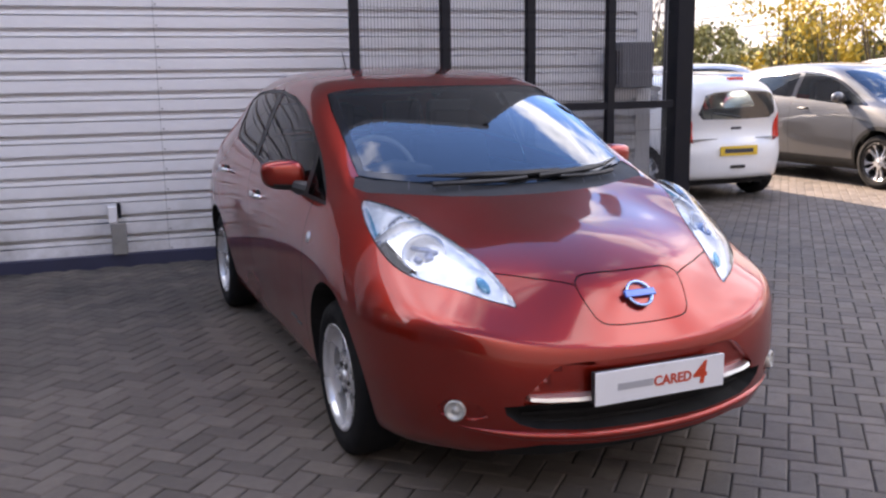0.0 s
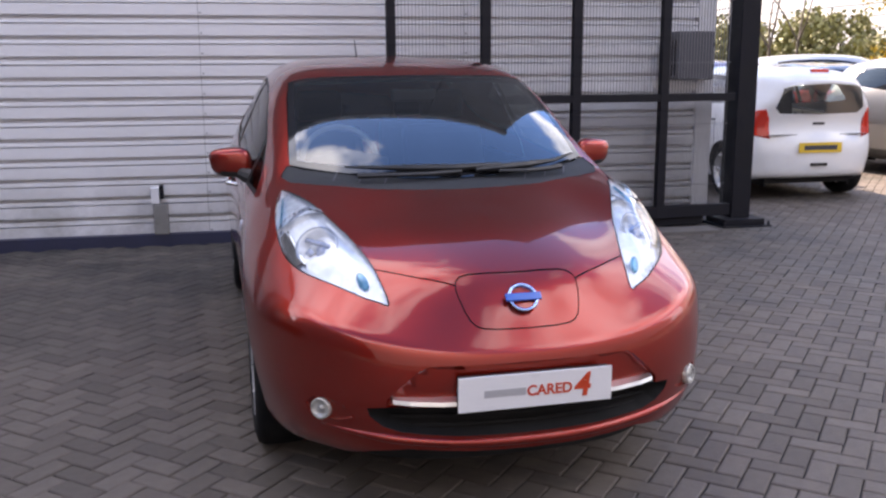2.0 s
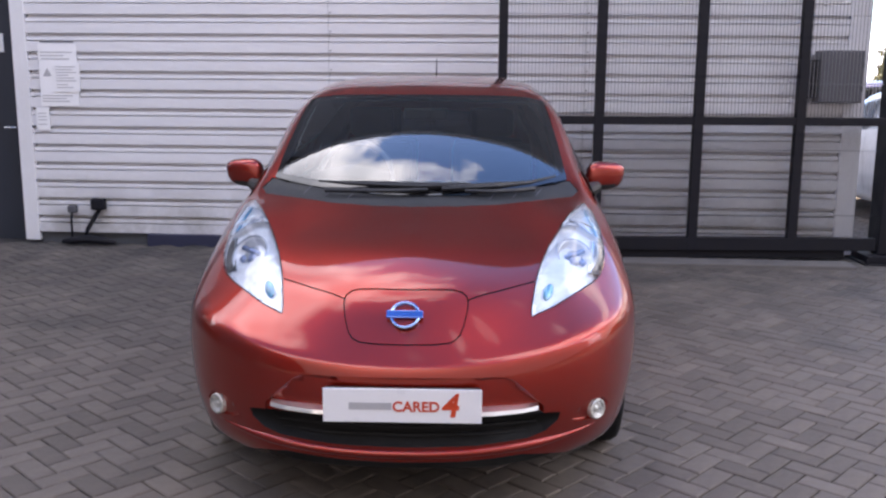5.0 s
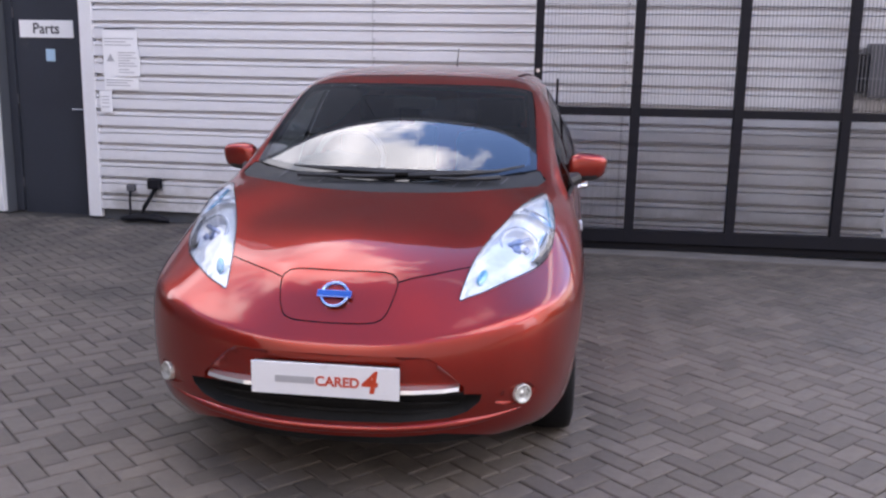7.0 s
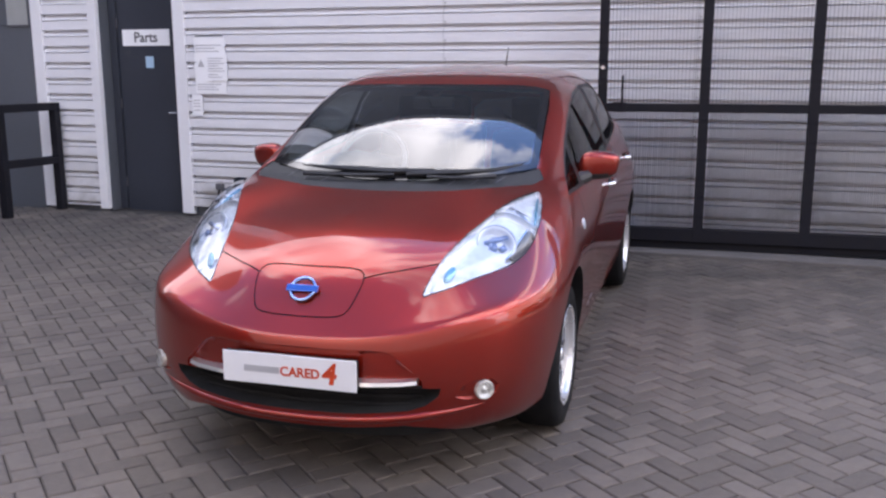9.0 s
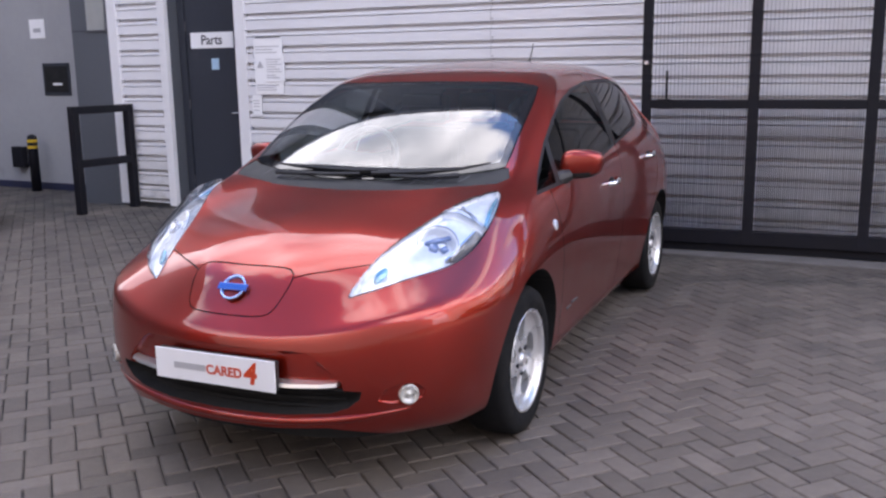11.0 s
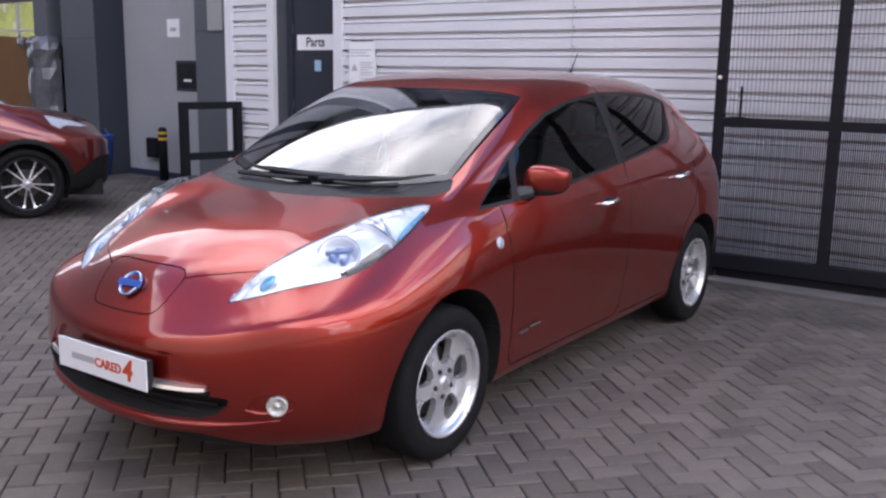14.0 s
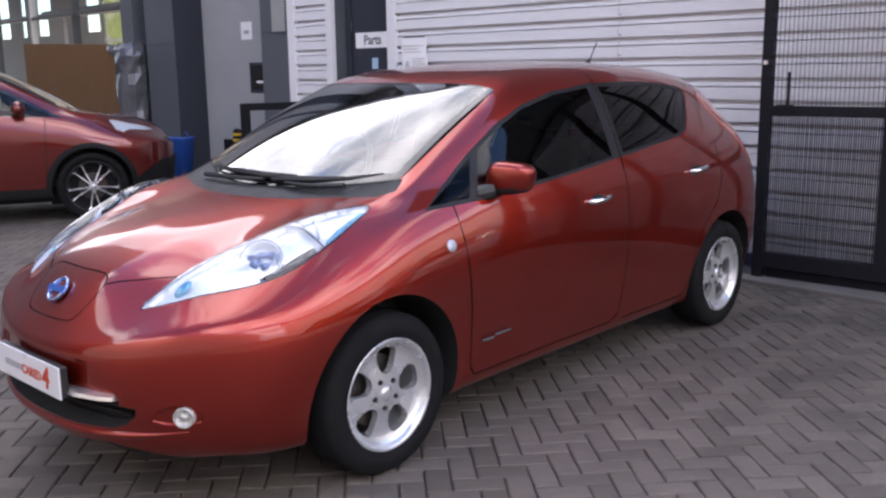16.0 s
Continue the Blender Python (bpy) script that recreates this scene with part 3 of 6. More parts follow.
for xa, xb in zip(ends, ends[1:]):
    bm = bmesh.new()
    n = int((xb - xa - 0.09) / 0.030)
    for k in range(n):
        x = xa + 0.05 + (xb - xa - 0.10) * (k + 0.5) / n
        add_box(bm, -0.0013, 0.0013, -0.005, 0.005, 1.20, 2.95, m=Matrix.Translation((x, 0.012, 0)) @ BLADE_UP)
    for k in range(5):
        z = 0.40 + 0.56 * k
        add_tube(bm, [(xa + 0.03, 0.023, z), (xb - 0.03, 0.023, z)], 0.0025, 4, False)
    tagged(part("mesh_infill", bm, M_WIRE, gate, "weld-mesh of thin steel wire"), kind="stuff")
    bm = bmesh.new()
    for k in range(2 * n):
        x = xa + 0.05 + (xb - xa - 0.10) * (k + 0.5) / (2 * n) + bar_jitter.uniform(-0.0012, 0.0012)
        add_box(bm, -0.0007, 0.0007, -0.006, 0.006, 0.2, 1.18, m=Matrix.Translation((x, 0, 0)) @ BLADE)
    tagged(part("bar_infill", bm, M_BAR, gate, "thin dark upright flat bars"), kind="stuff")
tagged(part("gate_kerb", box(0.45, 3.50, -0.60, -0.34, -0.02, 0.03, 0.008), M_KERB, m=WALL), "worn concrete edging under the gate", "kerb", kind="structure")
tagged(part("gate_sill", box(0.05, 3.0, 0.0, 0.1, 0.03, 0.095, 0.006), M_BLACKSTEEL, m=GATE), "dark steel track under the gate", "sill", kind="structure")
meter_box = tagged(thing("meter_box", WALL), "grey steel control box behind the gate mesh", "control box")
part("case", box(3.21, 3.57, -0.175, -0.014, 1.365, 1.80, 0.010), M_BOX, meter_box)
part("lid", box(3.222, 3.558, -0.187, -0.176, 1.377, 1.788, 0.004), M_BOX, meter_box)
part("side_unit", box(3.13, 3.207, -0.16, -0.014, 1.40, 1.72, 0.006), M_BLACKSTEEL, meter_box)
part("hinge", box(3.553, 3.572, -0.186, -0.176, 1.46, 1.50), M_BLACKSTEEL, meter_box)
part("hinge", box(3.553, 3.572, -0.186, -0.176, 1.66, 1.70), M_BLACKSTEEL, meter_box)

column = tagged(thing("column", WALL), "black square steel column on a stepped base", "column", kind="structure")
part("shaft", box(3.80, 3.99, -0.235, 0.015, 0.07, 3.6, 0.008), M_BLACKSTEEL, column)
part("base_block", box(3.68, 4.09, -0.34, 0.11, 0.012, 0.07, 0.008), M_BLACKSTEEL, column)
part("base_plate", box(3.64, 4.14, -0.39, 0.16, 0.0, 0.012, 0.003), M_BLACKSTEEL, column)
for bx in (3.665, 4.115):
    for by in (-0.365, 0.135):
        part("anchor_bolt", tube([(bx, by, 0.012), (bx, by, 0.05)], 0.012, 6), M_BLACKSTEEL, column)

ground = tagged(part("ground", box(-900, 900, -900, 900, -0.30, -0.014), M_GROUND), "dirty sand bed and tarmac of the yard", "ground", kind="structure")

# ---- car bodies: a smooth skin through cross-sections, cut into panels ----


class Skin:
    """Half of a car body: a cubic B-spline skin through stations from nose to tail, each running from the sill to the centreline."""

    def __init__(self, stations):
        self.p = np.array(stations, float)
        self.n, self.m = self.p.shape[:2]
        self.q = self.p.copy()
        uu, vv = np.meshgrid(np.arange(self.n), np.arange(self.m), indexing="ij")
        for _ in range(3):
            self.q = self.q + 0.9 * (self.p - self.at(uu.ravel(), vv.ravel()).reshape(self.p.shape))

    def at(self, u, v):
        q, flip = self.q, np.array((-1.0, 1.0, 1.0))
        g = np.empty((self.n + 2, self.m + 2, 3))
        g[1:-1, 1:-1] = q
        g[0, 1:-1], g[-1, 1:-1] = q[1] * flip, q[-2] * flip
        g[:, 0] = 2 * g[:, 1] - g[:, 2]
        g[:, -1] = g[:, -3] * flip
        u, v = np.clip(np.asarray(u, float), 0, self.n - 1), np.clip(np.asarray(v, float), 0, self.m - 1)
        i, j = np.minimum(u.astype(int), self.n - 2), np.minimum(v.astype(int), self.m - 2)

        def weights(t):
            return ((1 - t) ** 3 / 6, (3 * t ** 3 - 6 * t ** 2 + 4) / 6, (-3 * t ** 3 + 3 * t ** 2 + 3 * t + 1) / 6, t ** 3 / 6)
        wu, wv = weights(u - i), weights(v - j)
        out = np.zeros((len(u), 3))
        for a in range(4):
            for b in range(4):
                k, l = np.minimum(i + a, self.n + 1), np.minimum(j + b, self.m + 1)
                out += (wu[a] * wv[b])[:, None] * g[k, l]
        return out

    def normal(self, u, v):
        u, v = np.asarray(u, float), np.asarray(v, float)
        u = np.clip(u, 0.04, self.n - 1.04)
        v = np.clip(v, 0.0, self.m - 1.04)
        e = 0.02
        du, dv = self.at(u + e, v) - self.at(u - e, v), self.at(u, v + e) - self.at(u, v - e)
        nn = np.cross(du, dv)
        return nn / np.maximum(np.linalg.norm(nn, axis=1), 1e-9)[:, None]

    def grid(self, su, sv):
        bm = bmesh.new()
        self.bm = bm
        self.lu, self.lv = bm.verts.layers.float.new("u"), bm.verts.layers.float.new("v")
        self.reg = bm.faces.layers.int.new("reg")
        us, vs = np.linspace(0, self.n - 1, (self.n - 1) * su + 1), np.linspace(0, self.m - 1, (self.m - 1) * sv + 1)
        uu, vv = np.meshgrid(us, vs, indexing="ij")
        co = self.at(uu.ravel(), vv.ravel())
        vert = []
        for c, a, b in zip(co, uu.ravel(), vv.ravel()):
            x = bm.verts.new(c)
            x[self.lu], x[self.lv] = a, b
            vert.append(x)
        nv = len(vs)
        for i in range(len(us) - 1):
            for j in range(nv - 1):
                bm.faces.new((vert[i * nv + j], vert[(i + 1) * nv + j], vert[(i + 1) * nv + j + 1], vert[i * nv + j + 1]))

    def carve(self, poly, axes, region, test=None):
        """Cuts an outline, seen along one axis, clean through the skin and marks what lies inside. region None: removes it."""
        bm, (a, b) = self.bm, axes
        lo = [min(p[k] for p in poly) - 0.03 for k in (0, 1)]
        hi = [max(p[k] for p in poly) + 0.03 for k in (0, 1)]
        cand = []
        for f in bm.faces:
            c = f.calc_center_median()
            if lo[0] - 0.06 < c[a] < hi[0] + 0.06 and lo[1] - 0.06 < c[b] < hi[1] + 0.06 and (test is None or test(c)):
                cand.append(f)
        n = len(poly)
        for k in range(n):
            p, q = poly[k], poly[(k + 1) % n]
            s0, s1 = (min(p[0], q[0]), min(p[1], q[1])), (max(p[0], q[0]), max(p[1], q[1]))
            near, rest = [], []
            for f in cand:
                fa, fb = [v.co[a] for v in f.verts], [v.co[b] for v in f.verts]
                hit = min(fa) <= s1[0] + 1e-4 and max(fa) >= s0[0] - 1e-4 and min(fb) <= s1[1] + 1e-4 and max(fb) >= s0[1] - 1e-4
                (near if hit else rest).append(f)
            if not near:
                continue
            co, no = Vector((0, 0, 0)), Vector((0, 0, 0))
            co[a], co[b] = p
            no[a], no[b] = -(q[1] - p[1]), q[0] - p[0]
            if no.length < 1e-9:
                continue
            geom = near + list({e for f in near for e in f.edges}) + list({v for f in near for v in f.verts})
            ret = bmesh.ops.bisect_plane(bm, geom=geom, dist=1e-6, plane_co=co, plane_no=no.normalized())
            cand = rest + [g for g in ret["geom"] if isinstance(g, bmesh.types.BMFace)]
        inside = []
        for f in set(cand):
            c = f.calc_center_median()
            x, y, odd = c[a], c[b], False
            for k in range(n):
                (xa, ya), (xb, yb) = poly[k], poly[(k + 1) % n]
                if (ya > y) != (yb > y) and x < (xb - xa) * (y - ya) / (yb - ya) + xa:
                    odd = not odd
            if odd:
                inside.append(f)
        if region is None:
            bmesh.ops.delete(bm, geom=inside, context='FACES')
        else:
            for f in inside:
                f[self.reg] = region
        return inside

    def line(self, pts, axes, region, width=0.006, test=None):
        """A narrow gap along a polyline."""
        for (xa, ya), (xb, yb) in zip(pts, pts[1:]):
            d = math.hypot(xb - xa, yb - ya)
            tx, ty = (xb - xa) / d * width * 0.5, (yb - ya) / d * width * 0.5
            self.carve([(xa - tx * 0.5 - ty, ya - ty * 0.5 + tx), (xb + tx * 0.5 - ty, yb + ty * 0.5 + tx), (xb + tx * 0.5 + ty, yb + ty * 0.5 - tx), (xa - tx * 0.5 + ty, ya - ty * 0.5 - tx)], axes, region, test)

    def mesh(self, name, regions, offset=0.0, sides=(1, -1), walls=False):
        """Mesh of the marked panels, moved out or in along the skin's normal."""
        faces = [f for f in self.bm.faces if f[self.reg] in regions]
        index, vl = {}, []
        for f in faces:
            for v in f.verts:
                if v not in index:
                    index[v] = len(vl)
                    vl.append(v)
        u, v = np.array([x[self.lu] for x in vl]), np.array([x[self.lv] for x in vl])
        base, nn = self.at(u, v), self.normal(u, v)
        pos = base + nn * offset
        quads = [[index[x] for x in f.verts] for f in faces]
        nrm = nn
        if walls:
            inset, k0 = set(faces), len(vl)
            pos, nrm = np.vstack([pos, base]), np.vstack([nn, nn])
            for f in faces:
                for l in f.loops:
                    e = l.edge
                    if any(g not in inset for g in e.link_faces) or len(e.link_faces) == 1:
                        i, j = index[l.vert], index[l.link_loop_next.vert]
                        if abs(base[i][0]) < 1e-4 and abs(base[j][0]) < 1e-4:
                            continue
                        quads.append([j, i, k0 + i, k0 + j])
        vs, fs, ns = [], [], []
        for s in sides:
            k = len(vs)
            flip = np.array((s, 1, 1))
            vs += [tuple(c) for c in pos * flip]
            ns += [tuple(c) for c in nrm * flip]
            fs += [[k + i for i in (qd if s > 0 else qd[::-1])] for qd in quads]
        me = bpy.data.meshes.new(name)
        me.from_pydata(vs, [], fs)
        me.polygons.foreach_set("use_smooth", [True] * len(me.polygons))
        if not walls:
            me.normals_split_custom_set_from_vertices(ns)
        return me


def circle(cx, cy, r, n=40, a0=0.0, a1=360.0):
    return [(cx + r * math.cos(radians(a0 + (a1 - a0) * k / n)), cy + r * math.sin(radians(a0 + (a1 - a0) * k / n))) for k in range(n)]


def arc_strip(cx, cz, r, x_out, x_in, a0=-12, a1=192, n=40):
    """Inner liner of a wheel arch."""
    bm = bmesh.new()
    rows = []
    for k in range(n + 1):
        a = radians(a0 + (a1 - a0) * k / n)
        rows.append([bm.verts.new((x, cx + r * math.cos(a), cz + r * math.sin(a))) for x in (x_out, x_in)])
    for p, q in zip(rows, rows[1:]):
        bm.faces.new((p[0], p[1], q[1], q[0]))
    return bm


def wheel_face(r, holes, thick, dish):
    """A wheel disc with cut-out windows, dished towards the hub, as a bmesh facing +x."""
    bm = bmesh.new()
    rings, seg = [0.001] + [r * k / 12 for k in range(1, 13)], 60
    rows = [[bm.verts.new((0, rr * math.cos(2 * math.pi * k / seg), rr * math.sin(2 * math.pi * k / seg))) for k in range(seg)] for rr in rings]
    for p, q in zip(rows, rows[1:]):
        for k in range(seg):
            bm.faces.new((p[k], q[k], q[(k + 1) % seg], p[(k + 1) % seg]))
    for poly in holes:
        n = len(poly)
        for k in range(n):
            p, q = poly[k], poly[(k + 1) % n]
            s0, s1 = (min(p[0], q[0]), min(p[1], q[1])), (max(p[0], q[0]), max(p[1], q[1]))
            near = [f for f in bm.faces if min(v.co.y for v in f.verts) <= s1[0] + 1e-4 and max(v.co.y for v in f.verts) >= s0[0] - 1e-4 and min(v.co.z for v in f.verts) <= s1[1] + 1e-4 and max(v.co.z for v in f.verts) >= s0[1] - 1e-4]
            geom = near + list({e for f in near for e in f.edges}) + list({v for f in near for v in f.verts})
            bmesh.ops.bisect_plane(bm, geom=geom, dist=1e-6, plane_co=(0, p[0], p[1]), plane_no=(0, -(q[1] - p[1]), q[0] - p[0]))
        kill = []
        for f in bm.faces:
            c = f.calc_center_median()
            odd = False
            for k in range(n):
                (xa, ya), (xb, yb) = poly[k], poly[(k + 1) % n]
                if (ya > c.z) != (yb > c.z) and c.y < (xb - xa) * (c.z - ya) / (yb - ya) + xa:
                    odd = not odd
            if odd:
                kill.append(f)
        bmesh.ops.delete(bm, geom=kill, context='FACES')
    for v in bm.verts:
        rr = math.hypot(v.co.y, v.co.z) / r
        v.co.x = dish * (math.cos(rr * math.pi) * 0.25 - 0.25 + 0.6 * rr ** 6)
    ret = bmesh.ops.extrude_face_region(bm, geom=bm.faces[:])
    for v in ret["geom"]:
        if isinstance(v, bmesh.types.BMVert):
            v.co.x -= thick
    bmesh.ops.recalc_face_normals(bm, faces=bm.faces)
    return bm


def spoke_holes(r, count, inner, outer, spread_in, spread_out, phase=90.0, rnd=0.35):
    """Rounded windows between spokes."""
    out = []
    for k in range(count):
        a = radians(phase + 360.0 / count * (k + 0.5))
        raw = []
        for rr, da in ((inner, -spread_in), (outer, -spread_out), (outer * 1.03, 0.0), (outer, spread_out), (inner, spread_in)):
            raw.append((r * rr * math.cos(a + radians(da)), r * rr * math.sin(a + radians(da))))
        for _ in range(2):                       # corner cutting rounds the window
            nxt = []
            for (xa, ya), (xb, yb) in zip(raw, raw[1:] + raw[:1]):
                nxt += [(xa + (xb - xa) * rnd * 0.7, ya + (yb - ya) * rnd * 0.7), (xb - (xb - xa) * rnd * 0.7, yb - (yb - ya) * rnd * 0.7)]
            raw = nxt
        out.append(raw)
    return out


def build_wheel(parent, at, side, radius=0.316, rim_r=0.222, width=0.205, holes=None, mat=None, dark=None, spin=0.0, nuts=5):
    """Tyre, rim barrel, spoked face, brake disc, hub cap and nuts; side +1 faces +x."""
    m = Matrix.Translation(at) @ Matrix.Diagonal((side, 1, 1, 1)) @ Matrix.Rotation(radians(spin), 4, 'X')
    w = width / 2
    wheel = thing("wheel", m)
    wheel.parent = parent
    tyre = lathe([(rim_r - 0.006, -w * 0.86), (rim_r + 0.012, -w * 0.95), (radius - 0.06, -w * 1.04), (radius - 0.016, -w * 0.92), (radius - 0.003, -w * 0.7), (radius, 0), (radius - 0.003, w * 0.7), (radius - 0.016, w * 0.92), (radius - 0.06, w * 1.04), (rim_r + 0.03, w * 1.0), (rim_r + 0.012, w * 0.95), (rim_r - 0.006, w * 0.86)], 56)
    part("tyre", tyre, M_TYRE, wheel, "black rubber tyre", True)
    part("rim", lathe([(rim_r - 0.004, w * 0.90), (rim_r + 0.007, w * 0.965), (rim_r + 0.001, w * 0.99), (rim_r - 0.012, w * 0.90), (rim_r - 0.022, w * 0.3), (rim_r - 0.04, -w * 0.8)], 56), dark or mat or M_ALLOY, wheel, "", True)
    face = wheel_face(rim_r - 0.010, holes, 0.03, 0.05)
    for v in face.verts:
        v.co.x += w * 0.72
    part("spokes", face, mat or M_ALLOY, wheel, "silver alloy spokes")
    part("brake_disc", lathe([(0.001, w * 0.05), (0.14, w * 0.05), (0.14, -0.02), (0.001, -0.02)], 40), M_BRAKE, wheel)
    part("backing", lathe([(0.001, -0.04), (rim_r - 0.02, -0.04)], 40), M_VOID, wheel)
    part("hub_cap", lathe([(0.001, w * 0.80), (0.022, w * 0.80), (0.030, w * 0.74), (0.030, w * 0.5)], 24), mat or M_ALLOY, wheel, "", True)
    for k in range(nuts):
        a = 2 * math.pi * (k + 0.25) / nuts
        y, z = 0.057 * math.cos(a), 0.057 * math.sin(a)
        part("wheel_nut", tube([(w * 0.5, y, z), (w * 0.74, y, z)], 0.0105, 6), M_ALLOYDARK, wheel)
    return wheel

# ---- the red hatchback ----
S = []
S.append([(0, -.80, .19), (0, -.912, .232), (0, -.950, .35), (0, -.966, .465), (0, -.957, .580), (0, -.922, .637), (0, -.815, .772), (0, -.715, .845), (0, -.61, .897), (0, -.505, .934), (0, -.40, .960)])
S.append([(.22, -.79, .19), (.22, -.900, .232), (.22, -.938, .35), (.22, -.954, .465), (.22, -.944, .587), (.22, -.906, .645), (.22, -.785, .782), (.21, -.675, .855), (.17, -.55, .911), (.10, -.44, .946), (0, -.34, .971)])
S.append([(.40, -.75, .195), (.42, -.853, .238), (.442, -.885, .35), (.450, -.898, .47), (.452, -.882, .612), (.444, -.836, .672), (.428, -.70, .783), (.405, -.58, .86), (.33, -.44, .926), (.19, -.33, .965), (0, -.25, .987)])
S.append([(.53, -.67, .20), (.572, -.765, .245), (.605, -.802, .35), (.618, -.810, .475), (.622, -.790, .645), (.606, -.735, .712), (.575, -.565, .823), (.54, -.43, .905), (.43, -.29, .948), (.24, -.20, .992), (0, -.145, 1.008)])
S.append([(.63, -.56, .20), (.69, -.645, .245), (.732, -.672, .35), (.748, -.678, .48), (.752, -.652, .665), (.730, -.572, .745), (.662, -.365, .873), (.61, -.25, .970), (.48, -.13, .992), (.26, -.065, 1.02), (0, -.03, 1.028)])
S.append([(.69, -.44, .19), (.770, -.47, .23), (.816, -.475, .35), (.838, -.478, .48), (.845, -.452, .655), (.812, -.36, .775), (.730, -.19, .930), (.665, -.085, 1.005), (.53, .02, 1.031), (.28, .06, 1.052), (0, .08, 1.058)])
S.append([(.72, -.25, .19), (.82, -.25, .23), (.853, -.25, .34), (.874, -.25, .47), (.882, -.24, .63), (.856, -.16, .785), (.778, 0.0, .950), (.705, .085, 1.022), (.64, .185, 1.062), (.34, .14, 1.088), (0, .125, 1.095)])
S.append([(.72, .02, .18), (.83, .02, .22), (.864, .02, .33), (.884, .02, .46), (.890, .02, .61), (.874, .04, .785), (.808, .15, .962), (.735, .225, 1.045), (.648, .34, 1.135), (.345, .285, 1.168), (0, .27, 1.178)])
S.append([(.73, .30, .18), (.825, .30, .22), (.850, .30, .33), (.868, .30, .46), (.876, .30, .60), (.872, .31, .80), (.818, .37, .985), (.742, .42, 1.085), (.638, .53, 1.235), (.348, .46, 1.268), (0, .44, 1.278)])
S.append([(.73, .62, .18), (.815, .62, .22), (.842, .62, .33), (.862, .62, .46), (.874, .62, .62), (.873, .62, .82), (.828, .65, 1.02), (.745, .70, 1.175), (.624, .775, 1.352), (.345, .70, 1.388), (0, .68, 1.398)])
S.append([(.73, 1.0, .18), (.81, 1.0, .22), (.838, 1.0, .33), (.860, 1.0, .46), (.874, 1.0, .63), (.874, 1.0, .85), (.830, 1.0, 1.045), (.738, 1.02, 1.25), (.606, 1.05, 1.452), (.345, 1.0, 1.496), (0, .98, 1.506)])
S.append([(.73, 1.5, .18), (.81, 1.5, .22), (.838, 1.5, .33), (.860, 1.5, .46), (.875, 1.5, .64), (.875, 1.5, .87), (.830, 1.5, 1.065), (.738, 1.5, 1.28), (.598, 1.5, 1.490), (.345, 1.5, 1.541), (0, 1.5, 1.554)])
S.append([(.73, 2.0, .18), (.81, 2.0, .22), (.840, 2.0, .33), (.863, 2.0, .46), (.879, 2.0, .64), (.878, 2.0, .88), (.826, 2.0, 1.08), (.728, 2.0, 1.285), (.588, 2.0, 1.490), (.338, 2.0, 1.545), (0, 2.0, 1.560)])
S.append([(.73, 2.45, .18), (.815, 2.45, .22), (.848, 2.45, .33), (.875, 2.45, .46), (.886, 2.45, .64), (.880, 2.45, .88), (.812, 2.45, 1.095), (.705, 2.45, 1.28), (.566, 2.45, 1.463), (.32, 2.45, 1.524), (0, 2.45, 1.540)])
S.append([(.72, 2.8, .19), (.82, 2.8, .23), (.852, 2.8, .34), (.876, 2.8, .46), (.886, 2.8, .64), (.872, 2.8, .88), (.780, 2.8, 1.10), (.662, 2.8, 1.26), (.532, 2.8, 1.423), (.30, 2.8, 1.488), (0, 2.8, 1.505)])
S.append([(.70, 3.08, .22), (.79, 3.1, .25), (.822, 3.1, .36), (.848, 3.1, .48), (.857, 3.1, .65), (.838, 3.1, .88), (.735, 3.08, 1.10), (.61, 3.06, 1.235), (.49, 3.04, 1.372), (.275, 3.03, 1.44), (0, 3.03, 1.458)])
S.append([(.60, 3.15, .24), (.68, 3.27, .27), (.71, 3.30, .38), (.73, 3.31, .5), (.735, 3.3, .66), (.712, 3.27, .88), (.635, 3.24, 1.08), (.54, 3.22, 1.19), (.43, 3.2, 1.29), (.24, 3.2, 1.35), (0, 3.21, 1.372)])
S.append([(.38, 3.25, .25), (.42, 3.38, .28), (.44, 3.42, .39), (.45, 3.43, .52), (.45, 3.42, .68), (.43, 3.36, .88), (.40, 3.31, 1.05), (.35, 3.29, 1.13), (.29, 3.28, 1.2), (.17, 3.28, 1.26), (0, 3.285, 1.29)])
S.append([(0, 3.28, .25), (0, 3.41, .28), (0, 3.455, .39), (0, 3.47, .52), (0, 3.46, .68), (0, 3.39, .88), (0, 3.345, 1.0), (0, 3.335, 1.06), (0, 3.33, 1.12), (0, 3.325, 1.17), (0, 3.32, 1.22)])
leaf_skin = Skin(S)
leaf_skin.grid(6, 6)
PLAN, SIDE, FRONT = (0, 1), (1, 2), (0, 2)
R_BODY, R_FRIT, R_SCREEN, R_COWL, R_DLO, R_QUARTER, R_FRONTW, R_REARW, R_LAMP, R_GRILLE, R_PLINTH, R_FOG, R_GAP, R_LIP, R_BONNET, R_FLAP, R_DOORF, R_DOORR, R_LAMPB, R_BUMPER, R_TAILW, R_VALANCE, R_TAILL = range(23)


def on_front(c):
    return c.y < -0.3


def on_side(c):
    return c.x > 0.45


def high(c):
    return c.z > 0.66


def roofish(c):
    return c.z > 0.9 and c.y < 1.3


# front bumper, bonnet, flap, doors
leaf_skin.carve([(-.02, .10), (1.0, .10), (1.0, .52), (.80, .56), (.765, .66), (.70, .765), (.435, .735), (.40, .72), (.21, .80), (-.02, .815)], FRONT, R_BUMPER, lambda c: c.y < -0.30)
